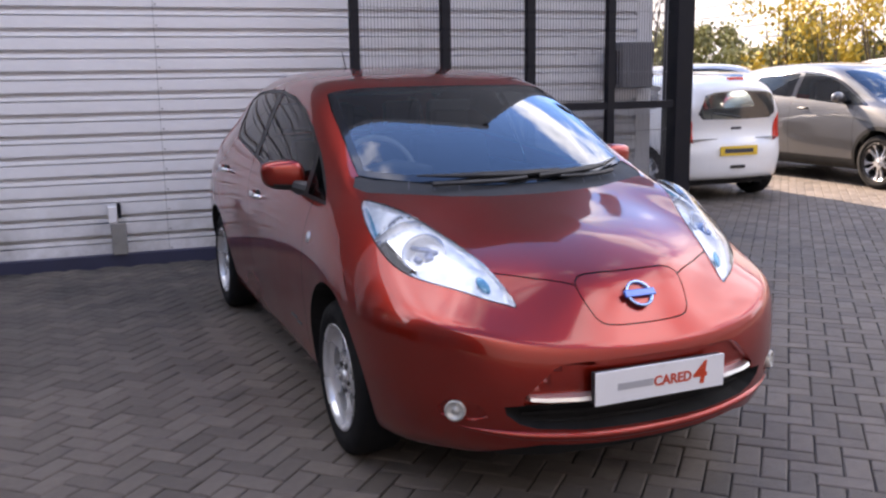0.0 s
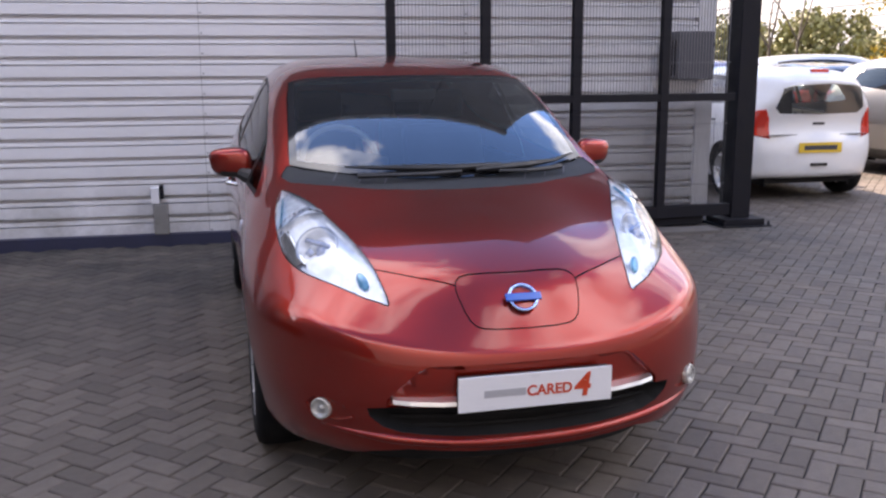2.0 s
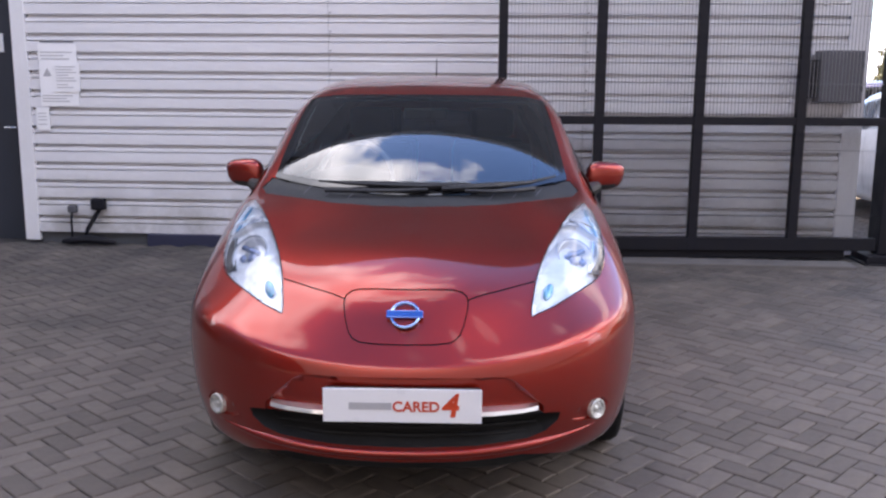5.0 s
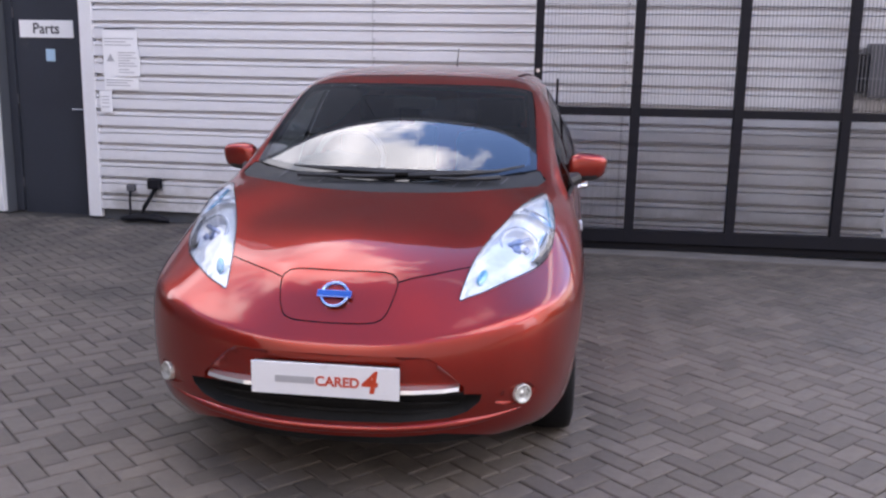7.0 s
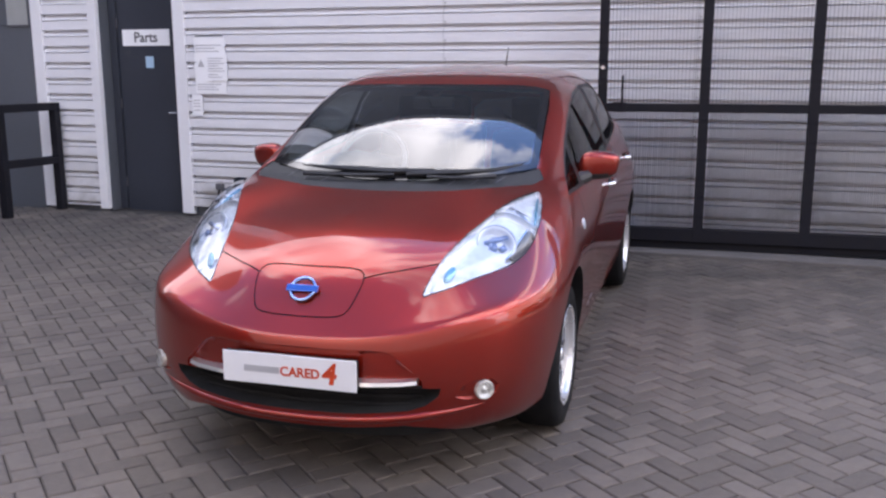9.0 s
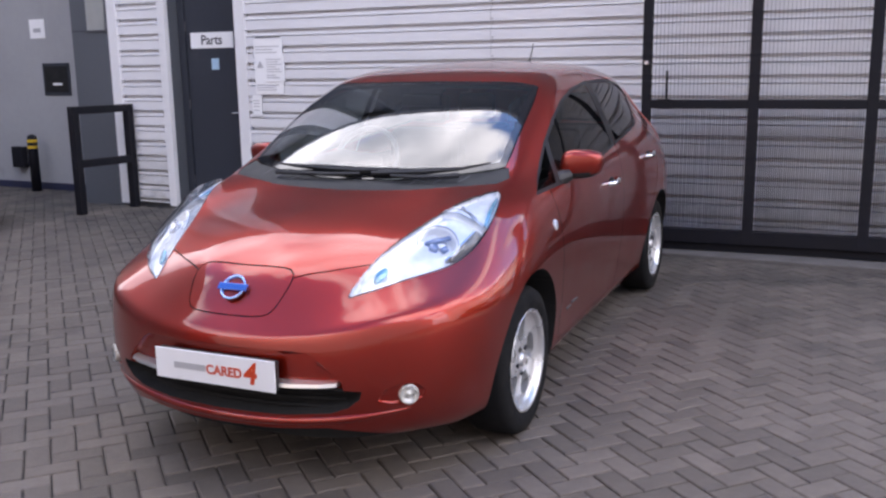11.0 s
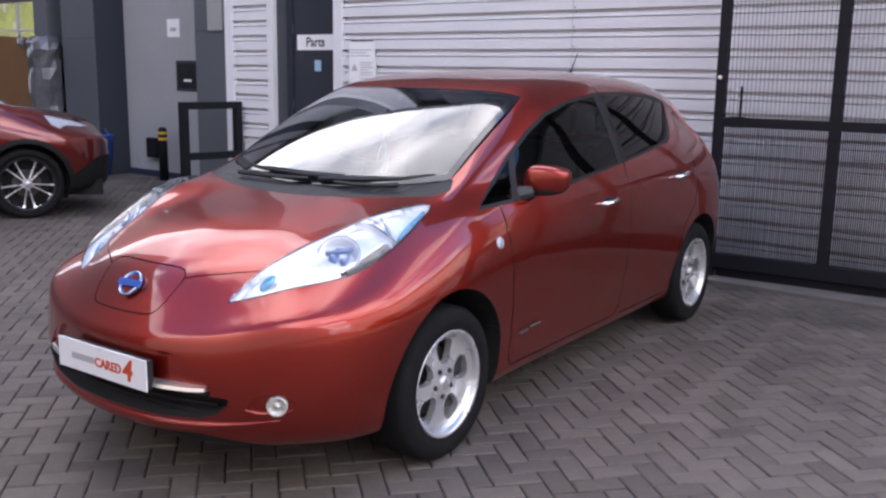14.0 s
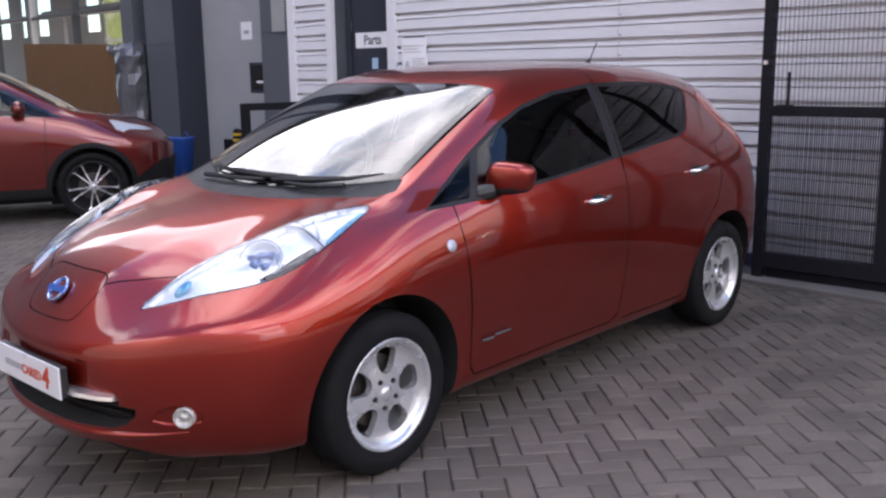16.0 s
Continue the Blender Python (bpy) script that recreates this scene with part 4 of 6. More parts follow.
leaf_skin.carve([(-.02, -.742), (.12, -.742), (.215, -.725), (.33, -.665), (.47, -.60), (.52, -.55), (.60, -.37), (.66, -.17), (.70, .03), (.665, .12), (.56, .06), (.35, -.03), (.18, -.07), (-.02, -.085)], PLAN, R_BONNET, high)
FLAP = [(-.02, .822), (.10, .823), (.16, .821), (.19, .815), (.208, .802), (.213, .785), (.210, .76), (.198, .72), (.186, .695), (.172, .681), (.15, .673), (.10, .669), (-.02, .667)]
leaf_skin.carve(FLAP, FRONT, R_FLAP, on_front)
DOORF = [(.40, .99), (.415, .86), (.44, .70), (.455, .45), (.47, .30), (.50, .265), (1.55, .265), (1.615, .30), (1.63, .60), (1.625, 1.07), (1.64, 1.50), (.9, 1.42)]
DOORR = [(1.63, 1.5), (1.625, 1.07), (1.63, .60), (1.615, .30), (1.66, .265), (2.27, .265), (2.32, .33), (2.345, .52), (2.42, .66), (2.55, .77), (2.62, .90), (2.65, 1.09), (2.62, 1.2), (2.3, 1.5)]
leaf_skin.carve(DOORF, SIDE, R_DOORF, on_side)
leaf_skin.carve(DOORR, SIDE, R_DOORR, on_side)
# cowl and windscreen
leaf_skin.carve([(-.02, -.085), (.18, -.07), (.35, -.03), (.56, .06), (.665, .12), (.70, .20), (.668, .27), (.60, .245), (.40, .12), (.2, .065), (-.02, .05)], PLAN, R_COWL, roofish)
SCREEN = [(-.02, .05), (.2, .065), (.40, .12), (.60, .22), (.655, .27), (.652, .34), (.636, .55), (.618, .78), (.594, .930), (.45, .872), (.25, .832), (-.02, .818)]
leaf_skin.carve(SCREEN, PLAN, R_FRIT, roofish)
leaf_skin.carve([(-.02, .10), (.2, .115), (.40, .17), (.58, .27), (.612, .33), (.596, .55), (.578, .75), (.558, .865), (.43, .815), (.25, .78), (-.02, .768)], PLAN, R_SCREEN, roofish)
# side windows
DLO = [(.25, .982), (.60, .996), (1.0, 1.026), (1.3, 1.054), (1.6, 1.084), (2.1, 1.134), (2.28, 1.152), (2.36, 1.175), (2.46, 1.25), (2.56, 1.345), (2.585, 1.385), (2.56, 1.402), (2.3, 1.430), (2.0, 1.445), (1.6, 1.444), (1.25, 1.412), (1.0, 1.358), (.80, 1.284), (.60, 1.182), (.43, 1.080)]
leaf_skin.carve(DLO, SIDE, R_DLO, on_side)
leaf_skin.carve([(.285, .998), (.50, 1.008), (.605, 1.168), (.44, 1.070)], SIDE, R_QUARTER, on_side)
leaf_skin.carve([(.545, 1.010), (1.0, 1.042), (1.3, 1.070), (1.555, 1.096), (1.56, 1.424), (1.25, 1.396), (1.0, 1.342), (.82, 1.274), (.655, 1.192)], SIDE, R_FRONTW, on_side)
leaf_skin.carve([(1.66, 1.106), (2.1, 1.150), (2.27, 1.168), (2.34, 1.188), (2.44, 1.262), (2.53, 1.345), (2.553, 1.378), (2.3, 1.413), (2.0, 1.428), (1.66, 1.428)], SIDE, R_REARW, on_side)
leaf_skin.carve([(-.02, 1.12), (.42, 1.10), (.40, 1.23), (.33, 1.29), (-.02, 1.32)], FRONT, R_TAILW, lambda c: c.y > 3.0)
leaf_skin.carve([(2.79, 1.345), (2.88, 1.372), (3.02, 1.29), (3.14, 1.16), (3.24, 1.0), (3.30, .90), (3.19, .89), (3.08, 1.02), (2.95, 1.16), (2.84, 1.27)], SIDE, R_TAILL, lambda c: c.x > .30 and c.y > 2.6)
# lamps


def rounded(pts, n=4):
    """Closed smooth outline through the points."""
    out, k = [], len(pts)
    for i in range(k):
        p0, p1, p2, p3 = (Vector(pts[(i + d) % k]) for d in (-1, 0, 1, 2))
        for m in range(n):
            t = m / n
            q = .5 * (2 * p1 + (p2 - p0) * t + (2 * p0 - 5 * p1 + 4 * p2 - p3) * t * t + (3 * p1 - p0 - 3 * p2 + p3) * t ** 3)
            out.append((q.x, q.y))
    return out


LAMP = rounded([(.432, -.756), (.446, -.668), (.470, -.560), (.527, -.375), (.596, -.20), (.656, -.055), (.690, .035), (.715, .045), (.734, -.03), (.748, -.14), (.748, -.265), (.732, -.375), (.690, -.48), (.613, -.595), (.528, -.69), (.458, -.744)], 3)
leaf_skin.carve(LAMP, PLAN, R_LAMP, lambda c: c.z > 0.60)
# bumper openings
leaf_skin.carve([(-.02, .572), (.30, .571), (.345, .566), (.372, .553), (.43, .50), (.47, .458), (.47, .43), (-.02, .43)], FRONT, R_PLINTH, on_front)
leaf_skin.carve([(-.02, .436), (.45, .436), (.530, .428), (.522, .40), (.48, .365), (.42, .345), (.25, .330), (-.02, .326)], FRONT, R_GRILLE, on_front)
leaf_skin.carve([(-.02, .324), (.25, .328), (.42, .343), (.485, .363), (.54, .378), (.60, .368), (.66, .362), (.70, .366), (.71, .35), (.66, .332), (.55, .315), (.40, .290), (.2, .274), (-.02, .270)], FRONT, R_LIP, on_front)
leaf_skin.carve([(.575, .390), (.60, .432), (.645, .449), (.690, .445), (.712, .415), (.703, .386), (.66, .372), (.61, .376)], FRONT, R_FOG, on_front)
leaf_skin.carve([(-.02, .10), (.82, .10), (.82, .190), (.70, .205), (.60, .235), (.50, .268), (.40, .284), (.2, .270), (-.02, .266)], FRONT, R_VALANCE, on_front)
# wheel arches
leaf_skin.carve(circle(0, .325, .382, 44), SIDE, None, on_side)
leaf_skin.carve(circle(2.70, .325, .372, 44), SIDE, None, on_side)
# shut lines
leaf_skin.line([(.214, -.772), (.33, -.705), (.452, -.622)], PLAN, R_GAP, .0045, high)
leaf_skin.line(FLAP, FRONT, R_GAP, .0040, on_front)
leaf_skin.line([(.578, -.250), (.65, -.225), (.746, -.21)], PLAN, R_GAP, .007, high)
leaf_skin.line(LAMP + LAMP[:1], PLAN, R_GAP, .004, lambda c: c.z > 0.60)
leaf_skin.line(DOORF[:11], SIDE, R_GAP, .006, on_side)
leaf_skin.line(DOORR[4:12], SIDE, R_GAP, .006, on_side)
leaf_skin.carve(circle(.337, .842, .024, 18), SIDE, R_LAMPB, on_side)

red_car = tagged(thing("hatchback_car"), "red metallic electric hatchback parked on block paving", "car")
put("body", leaf_skin.mesh("body", {R_BODY}), M_RED, red_car, "glossy red metallic body shell")
put("front_bumper", leaf_skin.mesh("front_bumper", {R_BUMPER}), M_RED, red_car)
put("bonnet", leaf_skin.mesh("bonnet", {R_BONNET}), M_RED, red_car)
flap = put("charge_flap", leaf_skin.mesh("charge_flap", {R_FLAP}), M_RED, red_car)
put("lower_lip", leaf_skin.mesh("lower_lip", {R_LIP}, 0.0), M_RED, red_car)
put("lower_valance", leaf_skin.mesh("lower_valance", {R_VALANCE}, -0.12, walls=True), M_VOID, red_car, "black plastic lower valance")
put("plate_recess", leaf_skin.mesh("plate_recess", {R_PLINTH}, -0.022, walls=True), M_RED, red_car)
put("lower_grille", leaf_skin.mesh("lower_grille", {R_GRILLE}, -0.075, walls=True), M_VOID, red_car, "black lower intake")
put("panel_gap", leaf_skin.mesh("panel_gap", {R_GAP}, -0.006), M_VOID, red_car)
put("cowl", leaf_skin.mesh("cowl", {R_COWL}, -0.004), M_COWL, red_car, "grey-black plastic cowl panel")
put("windscreen_surround", leaf_skin.mesh("windscreen_surround", {R_FRIT}, -0.012), M_GLOSSBLACK, red_car)
from mathutils.bvhtree import BVHTree
leaf_tree = BVHTree.FromBMesh(leaf_skin.bm)


def leaf_z(x, y):
    return leaf_tree.ray_cast(Vector((abs(x), y, 3)), Vector((0, 0, -1)))[0].z


# rolled edge of the bumper lip, under the intake and the fog lamps
edge = []
for k in range(-26, 27):
    x = .665 * k / 26
    z = .300 + .052 * (abs(x) / .665) ** 2.2
    hit = leaf_tree.ray_cast(Vector((max(abs(x), .01), -3, z)), Vector((0, 1, 0)))[0]
    edge.append((x, hit.y + .004, z))
part("lip_edge", tube(edge, [.004 + .013 * min(1, (26 - abs(k)) / 8) for k in range(-26, 27)], 12), M_RED, red_car, "rolled lower bumper lip", True)


def outline_gap(x, y):
    """Distance in plan from the lamp's outline."""
    best, p = 9.0, Vector((x, y))
    for a, b in zip(LAMP, LAMP[1:] + LAMP[:1]):
        a, b = Vector(a), Vector(b)
        k = max(0.0, min(1.0, (p - a).dot(b - a) / max(1e-9, (b - a).length_squared)))
        best = min(best, (a + (b - a) * k - p).length)
    return best


def screen_point(a, b):
    """Windscreen: straight from cowl to header with a slight outward bow."""
    lo = Vector((.655 * a, .05 + .22 * abs(a) ** 2.3, 0))
    hi = Vector((.594 * a, .818 + .112 * a * a, 0))
    lo.z, hi.z = leaf_z(lo.x, lo.y), leaf_z(hi.x, hi.y)
    return lo.lerp(hi, b) + Vector((.25 * a, -.42, .87)) * (.016 * 4 * b * (1 - b)) + Vector((0, 0, .002))


SA = [-1, -.975, -.955] + [-.93 + 1.86 * k / 28 for k in range(29)] + [.955, .975, 1]
SB = [0, .03, .055] + [.08 + .88 * k / 16 for k in range(17)] + [.98, 1]
grid_v = [screen_point(a, b) for a in SA for b in SB]
for nm, mat, keep, lab in (("windscreen", M_GLASS, True, "windscreen mirroring sky and cloud"), ("windscreen_border", M_GLOSSBLACK, False, "black glass border")):
    me = bpy.data.meshes.new(nm)
    fs = []
    for i in range(len(SA) - 1):
        for j in range(len(SB) - 1):
            a, b = (SA[i] + SA[i + 1]) / 2, (SB[j] + SB[j + 1]) / 2
            if (abs(a) < .955 and .055 < b < .98) == keep:
                k = i * len(SB) + j
                fs.append((k, k + len(SB), k + len(SB) + 1, k + 1))
    me.from_pydata([tuple(v) for v in grid_v], [], fs)
    put(nm, me, mat, red_car, lab, True)
put("tailgate_window", leaf_skin.mesh("tailgate_window", {R_TAILW}), M_PRIVACY, red_car)
for s, nm in ((1, "left"), (-1, "right")):
    dr = put("front_door", leaf_skin.mesh("front_door", {R_DOORF}, 0, (s,)), M_RED, red_car)
    put("window_surround", leaf_skin.mesh("window_surround", {R_DLO}, -0.002, (s,)), M_SATINBLACK, red_car)
    put("quarter_window", leaf_skin.mesh("quarter_window", {R_QUARTER}, -0.003, (s,)), M_QUARTER, red_car)
    put("window", leaf_skin.mesh("window", {R_FRONTW}, -0.004, (s,)), M_SIDEGLASS, dr, "clear side glass")
    rd = put("rear_door", leaf_skin.mesh("rear_door", {R_DOORR}, 0, (s,)), M_RED, red_car)
    put("window", leaf_skin.mesh("window", {R_REARW}, -0.004, (s,)), M_PRIVACY, rd, "dark privacy glass")
    # head lamp: clear lens over a bright housing with projector, ring and divider
    lens = leaf_skin.mesh("headlight", {R_LAMP}, 0.006, (s,), walls=True)
    for v in lens.vertices:
        f = min(1.0, outline_gap(abs(v.co.x), v.co.y) / .055)
        v.co += Vector((s * .45, -.50, .74)) * (.026 * f * (2 - f))
    lamp = put("headlight", lens, M_CLEAR, red_car, "clear upswept headlight with pale housing")
    put("housing", leaf_skin.mesh("housing", {R_LAMP}, -0.022, (s,), walls=True), M_LAMP, lamp)
    for (px, py, pz), r, mat in (((.622, -.395, 0), .074, M_LAMP), ((.497, -.632, 0), .024, M_LAMPBLUE)):
        pz = leaf_z(px, py) - .020
        d = Vector((.40, -.70, .58)).normalized()
        turn = d.to_track_quat('X', 'Z').to_matrix().to_4x4()
        mm = Matrix.Diagonal((s, 1, 1, 1)) @ Matrix.Translation((px, py, pz)) @ turn
        if r < .05:
            bowl = lathe([(r, .004), (r * .96, .010), (r * .7, .013), (.001, .014)], 24)
            bowl.transform(Matrix.Rotation(radians(-38), 4, 'X') @ Matrix.Diagonal((1, .72, 1.55, 1)))
        else:
            bowl = lathe([(r * 1.12, 0.0), (r, .004), (r * .92, -.004), (r * .70, -.020), (r * .2, -.032), (.001, -.034)], 28)
        bowl.transform(mm)
        part("reflector", bowl, mat, lamp, "", True)
        if r < .05:
            continue
        ball = lathe([(.001, .004), (r * .30, .001), (r * .48, -.008), (r * .54, -.026)], 24)
        ball.transform(mm)
        part("projector", ball, M_LAMPGREY, lamp, "", True)
        ring = lathe([(r * 1.10, -.002), (r * 1.10, .007), (r * 1.03, .008), (r * 1.03, .001)], 32)
        ring.transform(mm)
        part("bezel", ring, M_LAMPGREY, lamp, "thin grey ring", True)
        # blue shield across the projector, with a stub below
        for (cy, cz), (wy, wz), tilt in (((.000, .014), (.104, .020), .22), ((-.020, -.016), (.036, .040), -.3), ((.022, -.024), (.030, .026), .5)):
            shield = bmesh.new()
            bmesh.ops.create_cube(shield, size=1.0)
            bmesh.ops.scale(shield, verts=shield.verts, vec=(.008, wy, wz))
            bmesh.ops.bevel(shield, geom=shield.edges[:], offset=.0035, segments=2, affect='EDGES')
            shield.transform(mm @ Matrix.Translation((.004, cy, cz)) @ Matrix.Rotation(tilt, 4, 'X'))
            part("shield", shield, M_SHIELD, lamp, "blue shield", True)
    # divider between the two chambers, the blue edge of the upper one and the dark inner shelf
    for nm, mat, (ax, ay), (bx, by), wide in (("shelf", M_LAMPDARK, (.738, -.235), (.700, -.430), .034), ("shelf_edge", M_CHROME, (.712, -.235), (.672, -.440), .006), ("divider", M_LAMPGREY, (.622, -.150), (.742, -.215), .008), ("accent", M_LAMPBLUE, (.733, -.185), (.708, .015), .009)):
        steps = [(ax + (bx - ax) * k / 12, ay + (by - ay) * k / 12) for k in range(13)]
        nx, ny = by - ay, ax - bx
        ln = math.hypot(nx, ny)
        nx, ny = nx / ln * wide / 2, ny / ln * wide / 2
        strip = bmesh.new()
        rows = []
        for x, y in steps:
            rows.append([strip.verts.new((s * (x + e * nx), y + e * ny, leaf_z(x + e * nx, y + e * ny) + dz)) for e, dz in ((-1, -.034), (-1, -.012), (1, -.012), (1, -.034))])
        for p, q in zip(rows, rows[1:]):
            for k in range(4):
                strip.faces.new((p[k], q[k], q[(k + 1) % 4], p[(k + 1) % 4]))
        bmesh.ops.recalc_face_normals(strip, faces=strip.faces)
        part(nm, strip, mat, lamp)
    put("side_marker", leaf_skin.mesh("side_marker", {R_LAMPB}, 0.005, (s,), walls=True), M_LAMPWHITE, red_car, "pale side indicator")
    # fog lamp
    put("fog_pocket", leaf_skin.mesh("fog_pocket", {R_FOG}, -0.010, (s,), walls=True), M_RED, red_car)
    mm = Matrix.Diagonal((s, 1, 1, 1)) @ Matrix.Translation((.668, leaf_tree.ray_cast(Vector((.668, -3, .407)), Vector((0, 1, 0)))[0].y - .003, .407)) @ Vector((.60, -.79, .04)).to_track_quat('X', 'Z').to_matrix().to_4x4() @ Matrix.Diagonal((1, .86, .86, 1))
    fog = lathe([(.042, -.03), (.042, .004), (.038, .008), (.033, .003), (.024, -.002), (.014, -.004), (.009, .002), (.001, .004)], 28)
    fog.transform(mm)
    fog = part("fog_lamp", fog, M_FOG, red_car, "round fog lamp with chrome ring", True)
    glow = lathe([(.037, .004), (.026, .009), (.001, .011)], 28)
    glow.transform(mm)
    part("lens", glow, M_CLEAR, fog, "", True)
    # door mirror
    mirror = thing("door_mirror")
    mirror.parent = red_car
    shell = bmesh.new()
    bmesh.ops.create_uvsphere(shell, u_segments=24, v_segments=16, radius=1.0)
    for v in shell.verts:
        x, y, z = v.co
        x, y, z = (math.copysign(abs(k) ** 0.62, k) for k in (x, y, z))
        y *= 1.0 if y < 0 else 0.55
        v.co = (s * (.886 + .096 * x + .012 * z), .665 + .062 * y + .05 * (x + 1) * .5, 1.076 + .069 * z * (1 - .12 * x))
    low = [f for f in shell.faces if f.calc_center_median().z < 1.036]
    for f in shell.faces:
        f.material_index = 1 if f in low or f.calc_center_median().y > .737 else 0
    if s < 0:
        bmesh.ops.reverse_faces(shell, faces=shell.faces)
    part("mirror_cap", shell, [M_RED, M_TRIM], mirror, "red mirror cap with black underside", True)
    arm = bmesh.new()
    add_tube(arm, [(s * .775, .58, 1.000), (s * .80, .59, 1.015), (s * .845, .63, 1.03)], [.045, .040, .028], 10)
    part("mirror_arm", arm, M_TRIM, mirror)
    # door handles
    for hy, hz, hx in ((1.36, .912, .872), (2.33, .968, .872)):
        hd = bmesh.new()
        add_tube(hd, [(s * (hx - .012), hy - .085, hz - .008), (s * (hx + .020), hy - .06, hz - .004), (s * (hx + .030), hy, hz), (s * (hx + .020), hy + .07, hz + .006), (s * (hx - .012), hy + .095, hz + .008)], [.010, .014, .015, .014, .010], 8)
        part("door_handle", hd, M_CHROME, red_car, "chrome door handle", True)
        cup = bmesh.new()
        bmesh.ops.create_uvsphere(cup, u_segments=16, v_segments=8, radius=1.0)
        for v in cup.verts:
            v.co = (s * (hx - .004 + .008 * v.co.x), hy + .055 * v.co.y, hz - .002 + .026 * v.co.z)
        part("handle_cup", cup, M_VOID, red_car, "", True)
    # arches and wheels
    for wy, r in ((0.0, .382), (2.70, .372)):
        rim_v = sorted(((math.atan2(v.co.z - .325, v.co.y - wy), v.co.copy()) for v in leaf_skin.bm.verts if v.co.x > .45 and abs(math.hypot(v.co.y - wy, v.co.z - .325) - r) < .006), key=lambda q: q[0] if q[0] > -1.2 else q[0] + 2 * math.pi)
        liner = bmesh.new()
        pairs = [(liner.verts.new((s * c.x, c.y, c.z)), liner.verts.new((s * .58, c.y, c.z))) for _, c in rim_v]
        for p, q in zip(pairs, pairs[1:]):
            liner.faces.new((p[0], p[1], q[1], q[0]))
        part("arch_liner", liner, M_VOID, red_car)
        part("arch_back", box(min(s * .56, s * .58), max(s * .56, s * .58), wy - .42, wy + .42, .16, .74), M_VOID, red_car)
    part("sill_trim", box(min(s * .66, s * .72), max(s * .66, s * .72), .42, 2.30, .165, .215, .01), M_VOID, red_car)
LEAF_HOLES = spoke_holes(.204, 5, .40, .87, 22, 19.5, 90, .34)
for wx, wy, sp in ((.754, 0.0, 29), (-.754, 0.0, 30), (.760, 2.70, 25), (-.760, 2.70, 5)):
    build_wheel(red_car, (wx, wy, .3165), 1 if wx > 0 else -1, rim_r=.214, holes=LEAF_HOLES, spin=sp)
part("underbody", slab([(-.46, -.50), (-.30, -.58), (.30, -.58), (.46, -.50), (.56, -.30), (.56, 3.05), (.4, 3.2), (-.4, 3.2), (-.56, 3.05), (-.56, -.30)], .19, .30, .01), M_VOID, red_car)
part("undertray_lip", slab([(-.52, -.60), (-.36, -.68), (.36, -.68), (.52, -.60), (.52, -.50), (-.52, -.50)], .20, .26, .01), M_VOID, red_car)
# grille slats, chrome strips
for z in (.352, .383, .412):
    sl = bmesh.new()
    add_tube(sl, [(-.45, -.835, z), (-.25, -.885, z), (0, -.905, z), (.25, -.885, z), (.45, -.835, z)], .006, 6)
    part("grille_slat", sl, M_VOID, red_car)
for s in (1, -1):
    st = bmesh.new()
    ring = [(s * .20, -.962, .452), (s * .30, -.950, .452), (s * .40, -.918, .4525), (s * .452, -.893, .455)]
    a = [st.verts.new((x, y - .010 + .5 * (h + .006), z + h)) for x, y, z in ring for h in (-.006, .006)]
    b = [st.verts.new((x, y + .035, z + h)) for x, y, z in ring for h in (-.012, .012)]
    for k in range(3):
        for quad in ((a[2 * k], a[2 * k + 2], a[2 * k + 3], a[2 * k + 1]), (a[2 * k + 1], a[2 * k + 3], b[2 * k + 3], b[2 * k + 1]), (a[2 * k], b[2 * k], b[2 * k + 2], a[2 * k + 2])):
            st.faces.new(quad)
    st.faces.new((a[6], b[6], b[7], a[7]))
    bmesh.ops.recalc_face_normals(st, faces=st.faces)
    part("chrome_strip", st, M_STRIP, red_car, "slim chrome grille strip")
# badge: plain ring and bar
badge = part("badge", lathe([(.050, .0), (.053, .010), (.048, .014), (.042, .010), (.041, .0)], 40), M_BADGE, red_car, "round chrome and blue badge", True, m=Matrix.Translation((0, -.842, .752)) @ Vector((0, -.73, .68)).to_track_quat('X', 'Z').to_matrix().to_4x4())
part("badge_bar", box(.006, .0155, -.062, .062, -.014, .014, .003), M_BLUE, badge, "blue enamel bar")
part("badge_disc", lathe([(.001, .002), (.042, .001)], 32), M_RED, badge)
# show plate
plate = part("show_plate", box(-.26, .26, -.990, -.984, .430, .545, .002), M_PLATE, red_car, "white dealer plate with red print")
part("plate_holder", box(-.257, .257, -.983, -.955, .433, .542, .004), M_TRIM, red_car)
put("print", lettering("CARED", .048, bold=.0012), M_PRINT, plate, "red lettering", m=Matrix.Translation((.045, -.9915, .484)) @ UPRIGHT)
put("print", lettering("4", .108, slant=.15, bold=.003), M_PRINT, plate, "large red numeral", m=Matrix.Translation((.155, -.9915, .487)) @ UPRIGHT)
part("print_bar", box(-.175, -.035, -.9915, -.9905, .474, .498), M_PRINTGREY, plate, "pale grey bar")
for s in (1, -1):
    for k, (dy, ln) in enumerate(((0.0, .07), (.085, .10))):
        part("door_script", box(min(s * .866, s * .8695), max(s * .866, s * .8695), .52 + dy, .52 + dy + ln, .408 + .010 * k, .417 + .010 * k), M_BOX, red_car, "small silver script bar")
